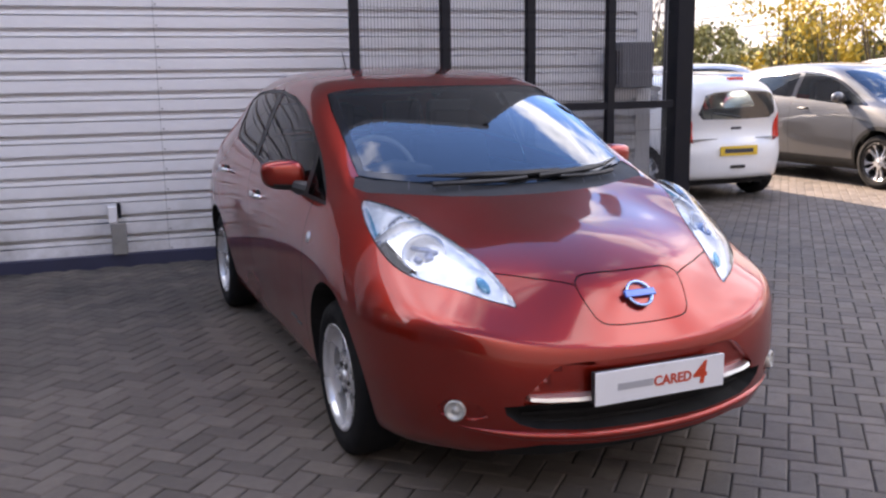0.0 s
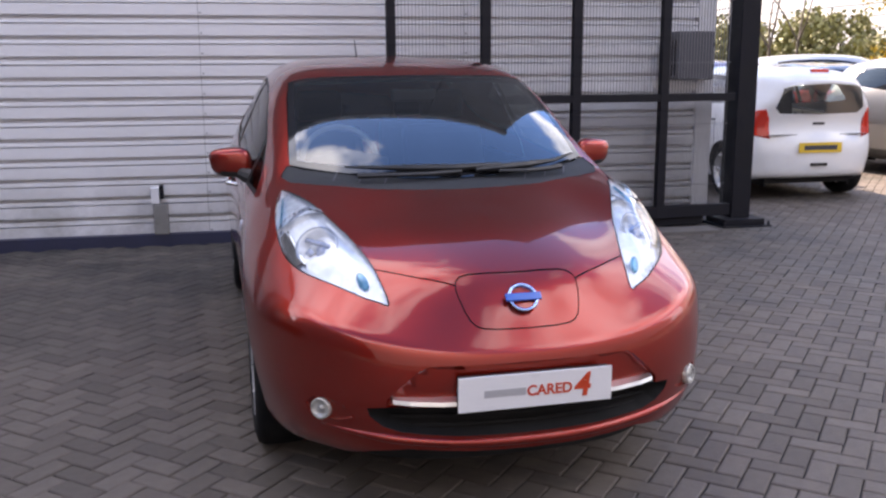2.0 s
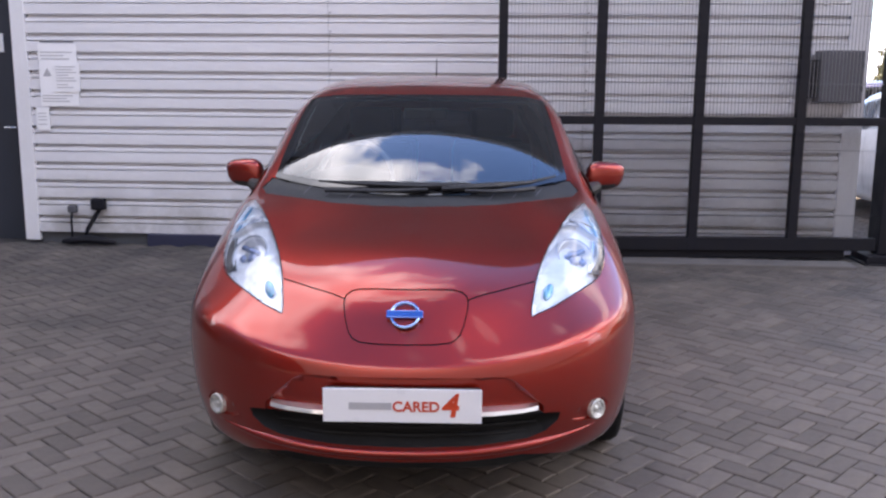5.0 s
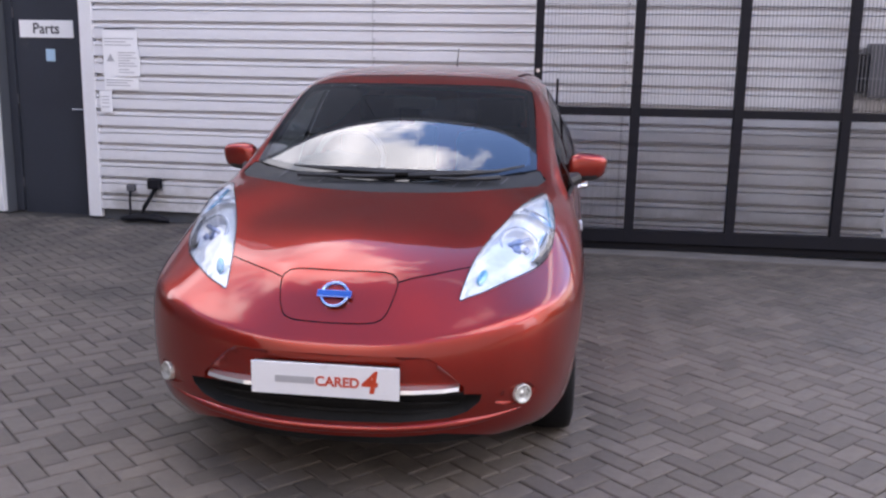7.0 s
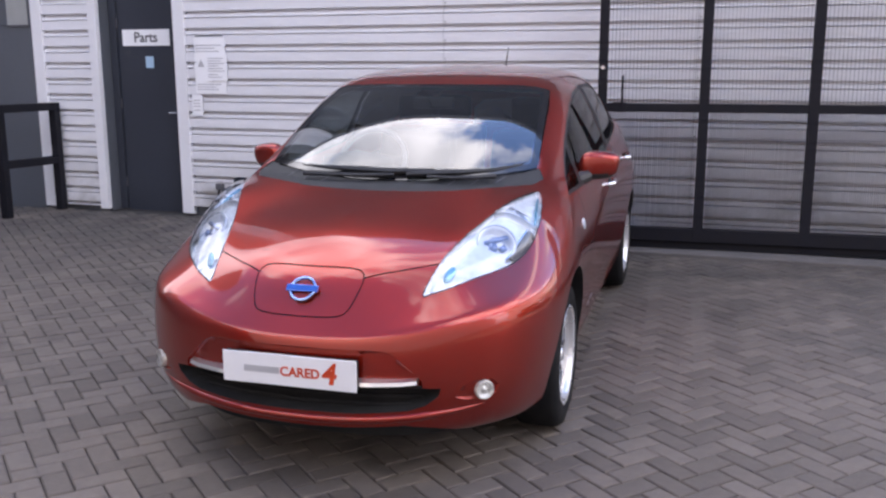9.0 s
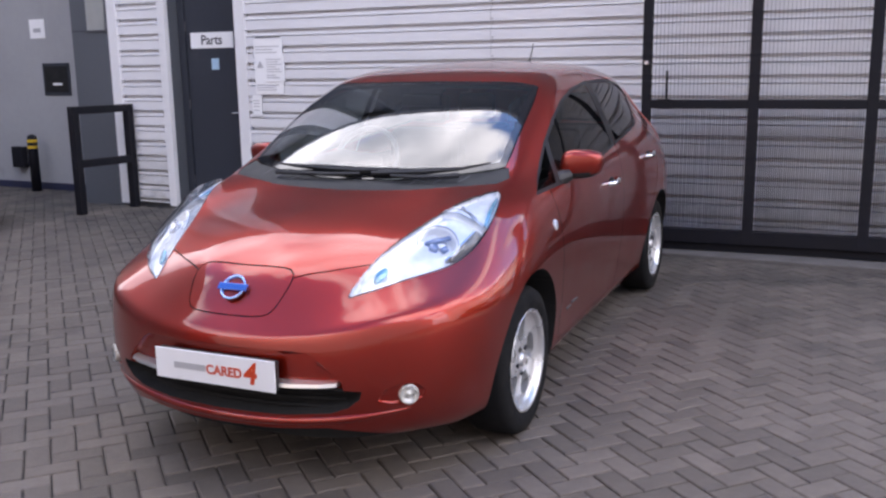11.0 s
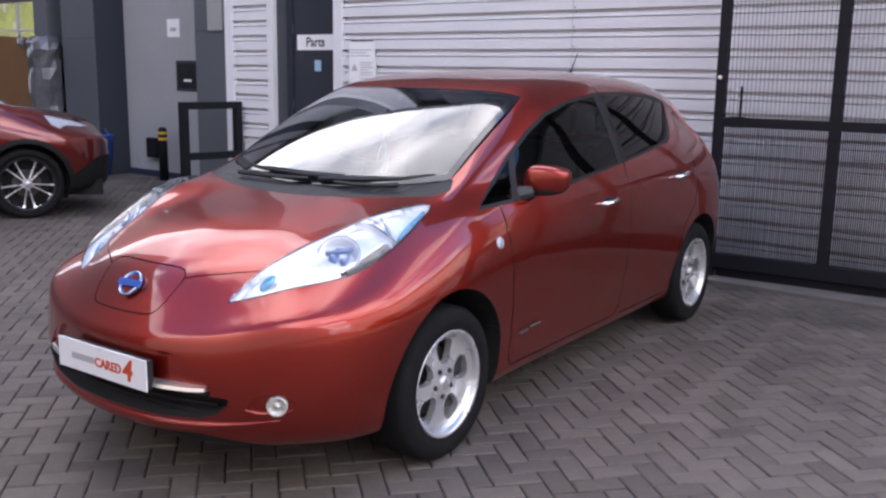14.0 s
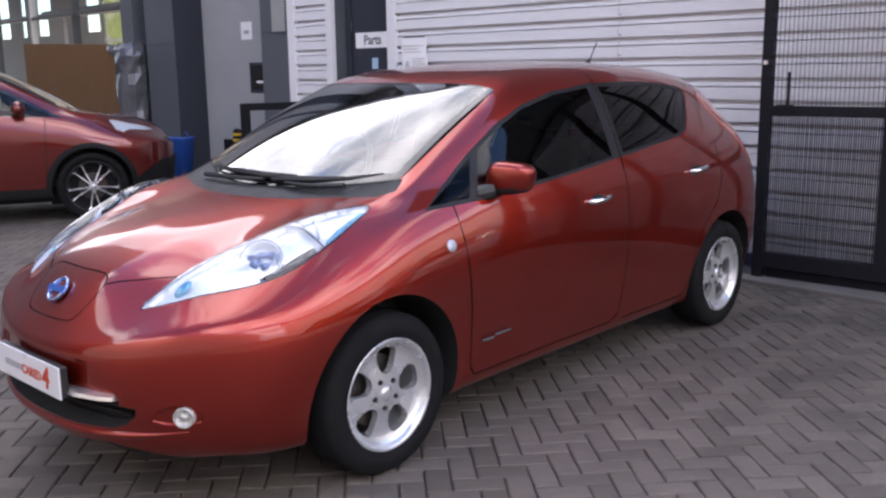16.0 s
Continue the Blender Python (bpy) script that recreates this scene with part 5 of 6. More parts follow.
# wipers: a blade lying over the glass and an arm below it on each side
for pts, arm in (([(-.44, .140), (-.32, .106), (-.16, .088), (.02, .082), (.22, .095)], [(-.40, .06), (-.26, .045), (-.10, .045), (.04, .062)]), ([(.60, .235), (.48, .150), (.34, .098), (.22, .075), (.10, .060)], [(.50, .11), (.42, .075), (.32, .050), (.20, .050)])):
    wp = bmesh.new()
    add_tube(wp, [(x, y, leaf_z(x, y) + .026) for x, y in pts], [.004, .009, .016, .017, .009], 6)
    wiper = part("wiper", wp, M_TRIM, red_car, "black wiper blade")
    wp = bmesh.new()
    add_tube(wp, [(x, y, leaf_z(x, y) + .022) for x, y in arm], [.012, .011, .010, .008], 6)
    part("wiper_arm", wp, M_TRIM, wiper)
for s in (-.50, -.40, -.30, .30, .40, .50):
    slit = bmesh.new()
    for u, v in ((0, 0), (1, 0), (1, 1), (0, 1)):
        x, y = s + .030 * v + .006 * u, -.02 + abs(s) ** 2 * .42 + .075 * v
        slit.verts.new((x, y, leaf_z(x, y) + .001))
    slit.faces.new(slit.verts)
    part("cowl_slit", slit, M_BOX, red_car)
mast = bmesh.new()
add_tube(mast, [(0.0, 2.55, 1.535), (0.0, 2.60, 1.61), (0, 2.645, 1.675)], [.006, .004, .003], 6)
part("antenna", mast, M_TRIM, red_car, "short black roof antenna")
ab = bmesh.new()
add_tube(ab, [(0.0, 2.52, 1.53), (0.0, 2.56, 1.555)], [.022, .012], 10)
part("antenna_base", ab, M_TRIM, red_car)
# tail lamps
for s in (1, -1):
    put("tail_lamp", leaf_skin.mesh("tail_lamp", {R_TAILL}, .004, (s,), walls=True), M_TAILCLEAR, red_car, "pale red upright tail lamp")
# cabin: dash, wheel, seats, mirror, headlining
cabin = thing("cabin")
cabin.parent = red_car
dash = bmesh.new()
rows = []
for x in (-.68, -.3, 0, .3, .68):
    rows.append([dash.verts.new((x, y - abs(x) * .0 + .2 * x * x, z)) for y, z in ((.09, 1.025), (.30, 1.045), (.55, 1.055), (.72, 1.03), (.76, .95), (.70, .70), (.6, .5))])
for p, q in zip(rows, rows[1:]):
    for k in range(6):
        dash.faces.new((p[k], q[k], q[k + 1], p[k + 1]))
part("dashboard", dash, M_DASH, cabin, "dark dashboard", True)
binn = bmesh.new()
add_tube(binn, [(-.55, .66, 1.06), (-.36, .62, 1.085), (-.17, .66, 1.06)], [.03, .045, .03], 10)
part("instrument_binnacle", binn, M_DASH, cabin, "", True)
ring = bmesh.new()
add_tube(ring, [(-.36 + .185 * math.cos(a), .86 + .08 * math.sin(a), 1.045 + .165 * math.sin(a)) for a in (2 * math.pi * k / 32 for k in range(33))], .015, 8, False)
part("steering_wheel", ring, M_LIGHTCABIN, cabin, "steering wheel with pale rim", True)
hub = bmesh.new()
add_tube(hub, [(-.53, .86, 1.05), (-.36, .85, 1.04), (-.19, .86, 1.05)], [.018, .05, .018], 8)
part("steering_hub", hub, M_DASH, cabin, "", True)
for sx in (-.36, .36):
    for sy, top in ((1.45, 1.17), (2.25, 1.15)):
        seat = box(sx - .24, sx + .24, sy, sy + .14, .55, top, .05)
        for v in seat.verts:
            v.co.y += (v.co.z - .55) * .28
        part("seat_back", seat, M_CABIN, cabin)
        part("seat_cushion", box(sx - .25, sx + .25, sy - .48, sy + .08, .42, .58, .05), M_CABIN, cabin)
        part("headrest", box(sx - .13, sx + .13, sy + .20, sy + .29, top + .03, top + .2, .04), M_CABIN, cabin)
part("rear_view_mirror", box(-.11, .11, .80, .83, 1.335, 1.395, .012), M_TRIM, cabin)
part("floor_pan", box(-.70, .70, -.25, 3.1, .30, .34), M_VOID, cabin)
for s in (1, -1):
    part("door_card", box(min(s * .70, s * .74), max(s * .70, s * .74), .45, 2.6, .34, 1.0), M_CABIN, cabin)
part("bulkhead", box(-.70, .70, -.20, -.15, .30, .90), M_VOID, cabin)

# ---- other parked cars, from the same skin stretched to other proportions ----


def lerp_map(x, pts):
    for (a, fa), (b, fb) in zip(pts, pts[1:]):
        if x <= b or (b, fb) == pts[-1]:
            return fa + (fb - fa) * (x - a) / (b - a)


def parked_car(name, label, colour, m, front=.88, base=2.65, rear=.80, half=.90, zs=((.17, .18), (.60, .66), (1.0, 1.03), (1.53, 1.60)), tail=0.0, nose=0.0, r_wheel=.33, cladding=False, holes=None, wheel_mat=None, glassy=None, detail=4, lamps=True, rim=.70, lamp_end=-.16):
    """A parked car: body, windows, lamps, mirrors, handles, wheels. It faces -y from its front axle."""
    fy = ((-.97, -front), (0.0, 0.0), (2.70, base), (3.47, base + rear))

    def warp(p):
        x, y, z = p
        yy, zz = lerp_map(y, fy), lerp_map(z, zs)
        if y > 2.5 and z > .9:
            k = min(1, (y - 2.5) / .7) * min(1.0, (z - .9) / .45)
            yy += tail * k
            zz += tail * .20 * k
        if y < -.3 and z > .5:
            yy -= nose * min(1, (-.3 - y) / .35) * (z - .5)
        return (x * half / .885, yy, zz)
    sk = Skin([[warp(p) for p in st] for st in S])
    sk.grid(detail, detail)

    def py(poly, ax):
        if ax == PLAN:
            return [(x * half / .885, lerp_map(y, fy)) for x, y in poly]
        return [(lerp_map(y, fy), lerp_map(z, zs)) for y, z in poly]
    sk.carve(py(SCREEN, PLAN), PLAN, R_SCREEN, lambda c: c.z > .9 and c.y < 1.4)
    sk.carve(py(DLO, SIDE), SIDE, R_DLO, on_side)
    sk.carve(py([(.33, .993), (.62, 1.008), (1.1, 1.041), (1.57, 1.070), (1.57, 1.412), (1.25, 1.386), (1.0, 1.328), (.82, 1.256), (.46, 1.068)], SIDE), SIDE, R_FRONTW, on_side)
    sk.carve(py([(1.66, 1.076), (2.1, 1.102), (2.5, 1.128), (2.67, 1.145), (2.69, 1.18), (2.66, 1.30), (2.53, 1.345), (2.3, 1.380), (2.0, 1.402), (1.66, 1.410)], SIDE), SIDE, R_REARW, on_side)
    w = half / .885
    zt0, zt1 = lerp_map(1.02, zs), lerp_map(1.34, zs)
    sk.carve([(-.02, zt0), (.50 * w, zt0 + .01), (.57 * w, zt0 + .07), (.50 * w, zt1 - .03), (.40 * w, zt1), (-.02, zt1 + .02)], FRONT, R_TAILW, lambda c: c.y > base + .25)
    sk.carve([(.60 * w, zt0 - .26), (.80 * w, zt0 - .22), (.80 * w, zt0 + .03), (.66 * w, zt0 + .06), (.61 * w, zt0 - .05)], FRONT, R_FOG, lambda c: c.y > base + .2)
    if lamps:
        sk.carve(py([(.46, -.70), (.60, -.46), (.66, lamp_end - .06), (.70, lamp_end), (.745 if lamp_end > -.2 else .79, lamp_end - .06), (.745 if lamp_end > -.2 else .79, -.36), (.70, -.44), (.60, -.60)], PLAN), PLAN, R_LAMP, lambda c: c.z > .6)
        sk.carve([(-.02, lerp_map(.60, zs)), (.36, lerp_map(.60, zs)), (.42, lerp_map(.50, zs)), (.36, lerp_map(.36, zs)), (-.02, lerp_map(.36, zs))], FRONT, R_GRILLE, lambda c: c.y < -.3)
    r_arch = r_wheel + .055
    for wy in (0.0, base):
        if cladding:
            sk.carve(circle(wy, r_wheel + .005, r_arch + .05, 32), SIDE, R_LIP, on_side)
        sk.carve(circle(wy, r_wheel + .005, r_arch, 32), SIDE, None, on_side)
    if cladding:
        zl = lerp_map(.30, zs)
        sk.carve([(-2, .0), (6, .0), (6, zl), (-2, zl)], SIDE, R_LIP, None)
        sk.carve([(-2, .0), (-r_arch, .0), (-r_arch - .04, zl + .06), (-front + .22, lerp_map(.50, zs)), (-2, lerp_map(.53, zs))], SIDE, R_LIP, None)
    for gi, yy in enumerate((.42, 1.62, 2.45)):
        yl = lerp_map(yy, fy)
        sk.line([(yl, lerp_map(1.0, zs)), (yl + .02, lerp_map(.62, zs)), (yl + .03, lerp_map(.3, zs))], SIDE, 40 + gi, .007, on_side)
    car = tagged(thing(name, m), label, "car")
    put("body", sk.mesh("body", {R_BODY}), colour, car)
    if cladding:
        put("lower_cladding", sk.mesh("lower_cladding", {R_LIP}, .006), M_CLADDING, car, "black plastic lower cladding")
    put("windscreen", sk.mesh("windscreen", {R_SCREEN}), M_GLASS, car)
    put("tailgate_window", sk.mesh("tailgate_window", {R_TAILW}), glassy or M_PRIVACY, car)
    for gi in range(3):
        for s in (1, -1):
            put("panel_gap", sk.mesh("panel_gap", {40 + gi}, -.005, (s,)), M_VOID, car)
    for s in (1, -1):
        put("window_surround", sk.mesh("window_surround", {R_DLO}, -.002, (s,)), M_GLOSSBLACK, car)
        put("front_window", sk.mesh("front_window", {R_FRONTW}, -.002, (s,)), M_SIDEGLASS, car)
        put("rear_window", sk.mesh("rear_window", {R_REARW}, -.002, (s,)), glassy or M_PRIVACY, car)
        put("tail_lamp", sk.mesh("tail_lamp", {R_FOG}, .006, (s,), walls=True), M_REDLENS, car, "red tail lamp")
        if lamps:
            lp = put("headlight", sk.mesh("headlight", {R_LAMP}, .004, (s,)), M_CLEAR, car, "clear headlight")
            put("housing", sk.mesh("housing", {R_LAMP}, -.015, (s,), walls=True), M_LAMP, lp)
        mir = bmesh.new()
        bmesh.ops.create_uvsphere(mir, u_segments=16, v_segments=10, radius=1.0)
        my, mz = lerp_map(.66, fy), lerp_map(1.09, zs)
        for v in mir.verts:
            v.co = (s * (half + .045 + .105 * v.co.x), my + .07 * v.co.y, mz + .075 * v.co.z)
        part("door_mirror", mir, colour, car, "", True)
        part("mirror_arm", tube([(s * (half - .12), my, mz - .05), (s * (half + .0), my, mz - .03)], .025, 8), M_TRIM, car)
        for hy in (1.36, 2.36):
            yh, zh = lerp_map(hy, fy), lerp_map(.93, zs)
            part("door_handle", tube([(s * (half - .035), yh - .09, zh), (s * (half + .008), yh - .05, zh), (s * (half + .008), yh + .06, zh), (s * (half - .035), yh + .09, zh)], .012, 6), M_TRIM, car)
        for wy in (0.0, base):
            part("arch_liner", arc_strip(wy, r_wheel + .005, r_arch + .002, s * (half - .09), s * (half - .30), -16, 196), M_VOID, car)
            part("arch_back", box(min(s * (half - .30), s * (half - .32)), max(s * (half - .30), s * (half - .32)), wy - .42, wy + .42, .16, .78), M_VOID, car)
    if lamps:
        put("grille", sk.mesh("grille", {R_GRILLE}, -.03, walls=True), M_TRIM, car, "black front grille")
    part("underbody", slab([(-half + .2, -front + .18), (half - .2, -front + .18), (half - .32, -.3), (half - .32, base + rear - .2), (-half + .32, base + rear - .2), (-half + .32, -.3)], .19, .36), M_VOID, car)
    part("cabin", box(-half + .22, half - .22, .35, base + .3, .36, lerp_map(.93, zs)), M_CABIN, car, "dark cabin interior")
    for sx in (-.36, .36):
        part("seat", box(sx - .23, sx + .23, 1.45, 1.6, lerp_map(.9, zs), lerp_map(1.3, zs), .05), M_CABIN, car)
    for s in (1, -1):
        for wy in (0.0, base):
            build_wheel(car, (s * (half - .115), wy, r_wheel + .0005), s, r_wheel, r_wheel * rim, .20, holes or LEAF_HOLES, wheel_mat, dark=M_ALLOYDARK if cladding else None, nuts=0, spin=37 * s + 20 * wy)
    tree = BVHTree.FromBMesh(sk.bm)

    def rear_y(x, z):
        hit = tree.ray_cast(Vector((abs(x), 9, z)), Vector((0, -1, 0)))[0]
        return hit.y if hit else base + rear
    car_rear[name] = rear_y
    sk.bm.free()
    return car


car_rear = {}
FIVE_TWIN = spoke_holes(.235, 5, .30, .95, 17, 19.5, 90, .2) + spoke_holes(.235, 5, .36, .95, 6, 8, 54, .2)
FIVE_DEEP = spoke_holes(.255, 5, .20, .975, 17, 22, 90, .15) + spoke_holes(.255, 5, .24, .975, 6, 10.5, 54, .15)
FIVE_BLADE = spoke_holes(.232, 5, .28, .95, 22, 25, 90, .3)

# white supermini standing beyond the gate column, tail towards the yard
white_car = parked_car("supermini_car", "white supermini with red tail lamps and yellow plate", M_WHITEP, pose(5.62, 8.22, 0, 0, 0, 178), .72, 2.45, .62, .83, ((.17, .18), (.60, .58), (1.0, .94), (1.53, 1.46)), .26, 0, .295, False, FIVE_BLADE, M_ALLOY, M_GLASS)
ry = car_rear["supermini_car"]
yp = max(ry(.03, z) for z in (.565, .62, .675)) + .004
part("number_plate", box(-.26, .26, yp, yp + .010, .545, .655), M_PLATEY, white_car, "yellow rear plate")
part("plate_bar", box(-.20, .20, yp + .011, yp + .013, .575, .625), M_INK, white_car, "dark character bar")
part("bumper_line", box(-.60, .60, ry(.3, .74) - .03, ry(.3, .74) + .004, .735, .742), M_BOX, white_car)
part("high_brake_lamp", box(-.10, .10, ry(0, 1.42) - .03, ry(0, 1.42) + .03, 1.40, 1.445, .006), M_REDLENS, white_car)
part("rear_badge", box(-.07, .07, ry(0, .86) + .0, ry(0, .86) + .012, .845, .872, .003), M_INK, white_car)
wpr = bmesh.new()
add_tube(wpr, [(-.02, ry(.02, .99) + .02, .985), (.20, ry(.2, 1.02) + .02, 1.02), (.36, ry(.36, 1.04) + .02, 1.045)], .010, 6)
part("rear_wiper", wpr, M_TRIM, white_car)
part("bumper_slot", box(-.10, .10, ry(0, .42) - .02, ry(0, .42) + .006, .395, .43), M_TRIM, white_car)

grey_suv = parked_car("grey_suv", "grey metallic crossover parked in the sun", M_GREYP, pose(8.61, 5.14, 0, 0, 0, -1.7), .90, 2.68, .82, .90, ((.17, .21), (.60, .70), (1.0, 1.06), (1.53, 1.59)), .10, .10, .345, True, FIVE_TWIN, M_ALLOY)
blue_car = parked_car("blue_car", "violet-blue hatchback parked beyond the supermini", M_BLUEP, pose(6.55, 13.3, 0, 0, 0, 218), .85, 2.55, .72, .86, ((.17, .19), (.60, .66), (1.0, 1.02), (1.53, 1.55)), .18, .04, .31, False, FIVE_BLADE, M_ALLOY, detail=3)
rb = car_rear["blue_car"]
part("number_plate", box(-.26, .26, rb(0, .80) + .004, rb(0, .80) + .014, .745, .855), M_PLATEY, blue_car, "yellow rear plate")
parked_car("black_car", "black hatchback parked beyond the supermini", M_GLOSSBLACK, pose(9.6, 12.0, 0, 0, 0, 165), .85, 2.55, .72, .86, ((.17, .19), (.60, .66), (1.0, 1.02), (1.53, 1.50)), .18, .04, .31, False, FIVE_BLADE, M_ALLOY, detail=3)
parked_car("silver_suv", "silver crossover in the far parking row", M_SILVERP, pose(13.2, 7.3, 0, 0, 0, 0), .88, 2.62, .80, .90, ((.17, .21), (.60, .74), (1.0, 1.16), (1.53, 1.74)), .12, .08, .345, True, FIVE_TWIN, M_ALLOY, detail=3)
parked_car("silver_car", "pale silver hatchback in the far parking row", M_SILVERP, pose(12.6, 12.2, 0, 0, 0, 60), .88, 2.62, .80, .88, ((.17, .21), (.60, .74), (1.0, 1.14), (1.53, 1.66)), .05, .08, .33, False, FIVE_BLADE, M_ALLOY, detail=3)
parked_car("white_car", "white saloon in the far parking row", M_WHITEP, pose(15.2, 9.6, 0, 0, 0, 80), .88, 2.62, .80, .88, ((.17, .21), (.60, .74), (1.0, 1.14), (1.53, 1.66)), .05, .08, .33, False, FIVE_BLADE, M_ALLOY, detail=3)

red_suv = parked_car("red_suv", "dark red crossover parked facing the showroom", M_SUVRED, pose(-6.76, 2.62, 0, 0, 0, 156), .94, 2.64, .80, .90, ((.17, .21), (.60, .72), (1.0, 1.10), (1.53, 1.62)), .12, .12, .355, True, FIVE_DEEP, M_ALLOY, rim=.745, lamp_end=-.22)

# ---- notices, wall clutter ----
notice = tagged(thing("notice_sheet", WALL), "white warning notice sheets fixed to the ribs", "notice")
part("sheet", box(-3.69, -3.33, -.018, -.012, 1.27, 1.83, .001), M_PAPER, notice)
part("sheet", box(-3.55, -3.31, -.026, -.019, 1.40, 1.66, .001), M_PAPER, notice, "loose sheet with small print")
part("print_bar", box(-3.665, -3.35, -.021, -.0185, 1.842, 1.852), M_INK, notice)
tri = slab([(-3.655, 0), (-3.575, 0), (-3.615, .075)], 0, .0015)
tri.transform(Matrix.Translation((0, -.0185, 1.54)) @ UPRIGHT)
part("warning_triangle", tri, M_PRINTGREY, notice)
for k, (a, b) in enumerate(((1.75, .30), (1.72, .22), (1.69, .27), (1.36, .28), (1.335, .22), (1.31, .25))):
    part("print_bar", box(-3.67, -3.67 + b, -.0195, -.0182, a, a + .009), M_PRINTGREY, notice)
for k, (a, b) in enumerate(((1.62, .18), (1.595, .15), (1.57, .19), (1.545, .12), (1.52, .17), (1.495, .19), (1.46, .11), (1.435, .16))):
    part("print_bar", box(-3.53, -3.53 + b, -.0275, -.0262, a, a + .008), M_PRINTGREY, notice)
small = tagged(thing("small_notice", WALL), "small white notice under the larger sheet", "notice")
part("sheet", box(-3.745, -3.62, -.018, -.012, 1.05, 1.26, .001), M_PAPER, small)
for a in (1.20, 1.17, 1.14, 1.10):
    part("print_bar", box(-3.73, -3.65, -.0195, -.0182, a, a + .008), M_PRINTGREY, small)
paper = tagged(thing("paper_notice", WALL), "white paper notice on the light grey wall", "notice")
part("sheet", box(-7.79, -7.52, GY - .008, GY - .002, 1.955, 2.195), M_PAPER, paper)
part("print_bar", box(-7.72, -7.59, GY - .0095, GY - .0082, 2.03, 2.08), M_PRINTGREY, paper)
wp = tagged(thing("wall_sheet", WALL), "tall grey sheet in a frame on the pilaster", "notice")
part("sheet", box(-6.04, -5.765, -.012, -.004, 1.99, 2.46), M_PALEFRAME, wp)
part("holder", box(-6.06, -5.745, -.016, -.002, 1.972, 1.988), M_BOX, wp)
hatch = tagged(thing("wall_hatch", WALL), "dark open letter hatch in the grey wall", "hatch")
part("hatch_frame", box(-7.62, -7.14, GY - .012, GY - .002, 1.23, 1.64, .003), M_DOOR, hatch)
part("hatch_opening", box(-7.585, -7.175, GY - .016, GY - .0125, 1.27, 1.60), M_VOID, hatch)
part("paper_slip", box(-7.44, -7.28, GY - .022, GY - .017, 1.36, 1.39), M_PAPER, hatch)
vent = tagged(part("wall_vent", box(-8.27, -8.06, GY - .10, GY - .002, .28, .56, .02), M_BLACKSTEEL, m=WALL), "small black box low on the grey wall", "vent")

standpipe = tagged(thing("wall_conduit", WALL), "stained steel conduit post with a white cap", "conduit")
part("post", box(-1.475, -1.355, -.075, -.004, .099, .36, .008), M_CONC, standpipe)
part("cap", box(-1.49, -1.42, -.07, -.004, .361, .50, .01), M_TRIMWHITE, standpipe, "white plastic cap")
part("bracket", box(-1.415, -1.385, -.06, -.004, .40, .52, .006), M_BLACKSTEEL, standpipe)
tap = tagged(thing("hose_tap", WALL), "black hose tap with bent pipes at the wall foot", "tap")
part("riser", tube([(-3.46, -.06, 0.0), (-3.46, -.06, .22), (-3.455, -.05, .30)], .011, 8), M_BLACKSTEEL, tap)
part("leaning_pipe", tube([(-3.34, -.10, .02), (-3.30, -.08, .14), (-3.22, -.05, .28), (-3.19, -.04, .33)], .020, 8), M_BLACKSTEEL, tap)
part("tap_head", box(-3.26, -3.13, -.09, -.01, .32, .43, .02), M_BLACKSTEEL, tap)
part("valve", box(-3.49, -3.41, -.07, -.01, .29, .36, .015), M_BOX, tap)
part("coiled_hose", tube([(-3.52, -.12, .03), (-3.42, -.16, .045), (-3.28, -.15, .06), (-3.12, -.14, .045), (-3.02, -.12, .025)], [.02, .035, .042, .035, .02], 8), M_BLACKSTEEL, tap)

# ---- hoop barrier, bollard, blue bin, board ----
hoop = tagged(thing("hoop_barrier"), "black square-section steel hoop barrier with a mid rail", "barrier")
HL, HR = Vector((-5.58, 3.95, 0)), Vector((-5.44, 4.62, 0))


def bar_between(a, b, w):
    d = (b - a)
    t = d.to_track_quat('X', 'Z').to_matrix().to_4x4()
    bm = box(-w * .5 if abs(d.z) < .1 else 0, d.length + (w * .5 if abs(d.z) < .1 else 0), -w / 2, w / 2, -w / 2, w / 2, .006)
    bm.transform(Matrix.Translation(a) @ t)
    return bm


for base_pt in (HL, HR):
    part("post", bar_between(base_pt, base_pt + Vector((0, 0, 1.165)), .085), M_BLACKSTEEL, hoop)
for z in (1.123, .55):
    part("rail", bar_between(HL + Vector((0, 0, z)), HR + Vector((0, 0, z)), .083), M_BLACKSTEEL, hoop)

bollard = tagged(thing("bollard", pose(-7.68, 5.28, 0)), "short black bollard with yellow reflective bands", "bollard")
bl = lathe([(.001, 0), (.062, 0), (.062, .67), (.056, .715), (.030, .735), (.001, .74)], 20)
bl.transform(Matrix.Rotation(radians(-90), 4, 'Y'))
part("post", bl, M_BLACKSTEEL, bollard, "", True)
for z in (.56, .64):
    rg = lathe([(.0635, z), (.0635, z + .035)], 20)
    rg.transform(Matrix.Rotation(radians(-90), 4, 'Y'))
    part("reflective_band", rg, M_YELLOW, bollard, "yellow band", True)

bin_blue = tagged(thing("blue_tub", pose(-8.92, 5.15, 0, 0, 0, 10)), "blue plastic tub by the wall", "tub")
tb = lathe([(.001, .0), (.14, .0), (.18, .55), (.195, .56), (.195, .585), (.17, .585), (.13, .05), (.001, .05)], 24)
tb.transform(Matrix.Rotation(radians(-90), 4, 'Y'))
part("tub", tb, M_BIN, bin_blue, "", True)
part("handle", tube([(-.19, 0, .56), (-.12, -.03, .66), (0, -.04, .69), (.12, -.03, .66), (.19, 0, .56)], .008, 6), M_BIN, bin_blue)

board = tagged(thing("brown_board", WALL), "large sheet of brown board propped against the glazing", "board")
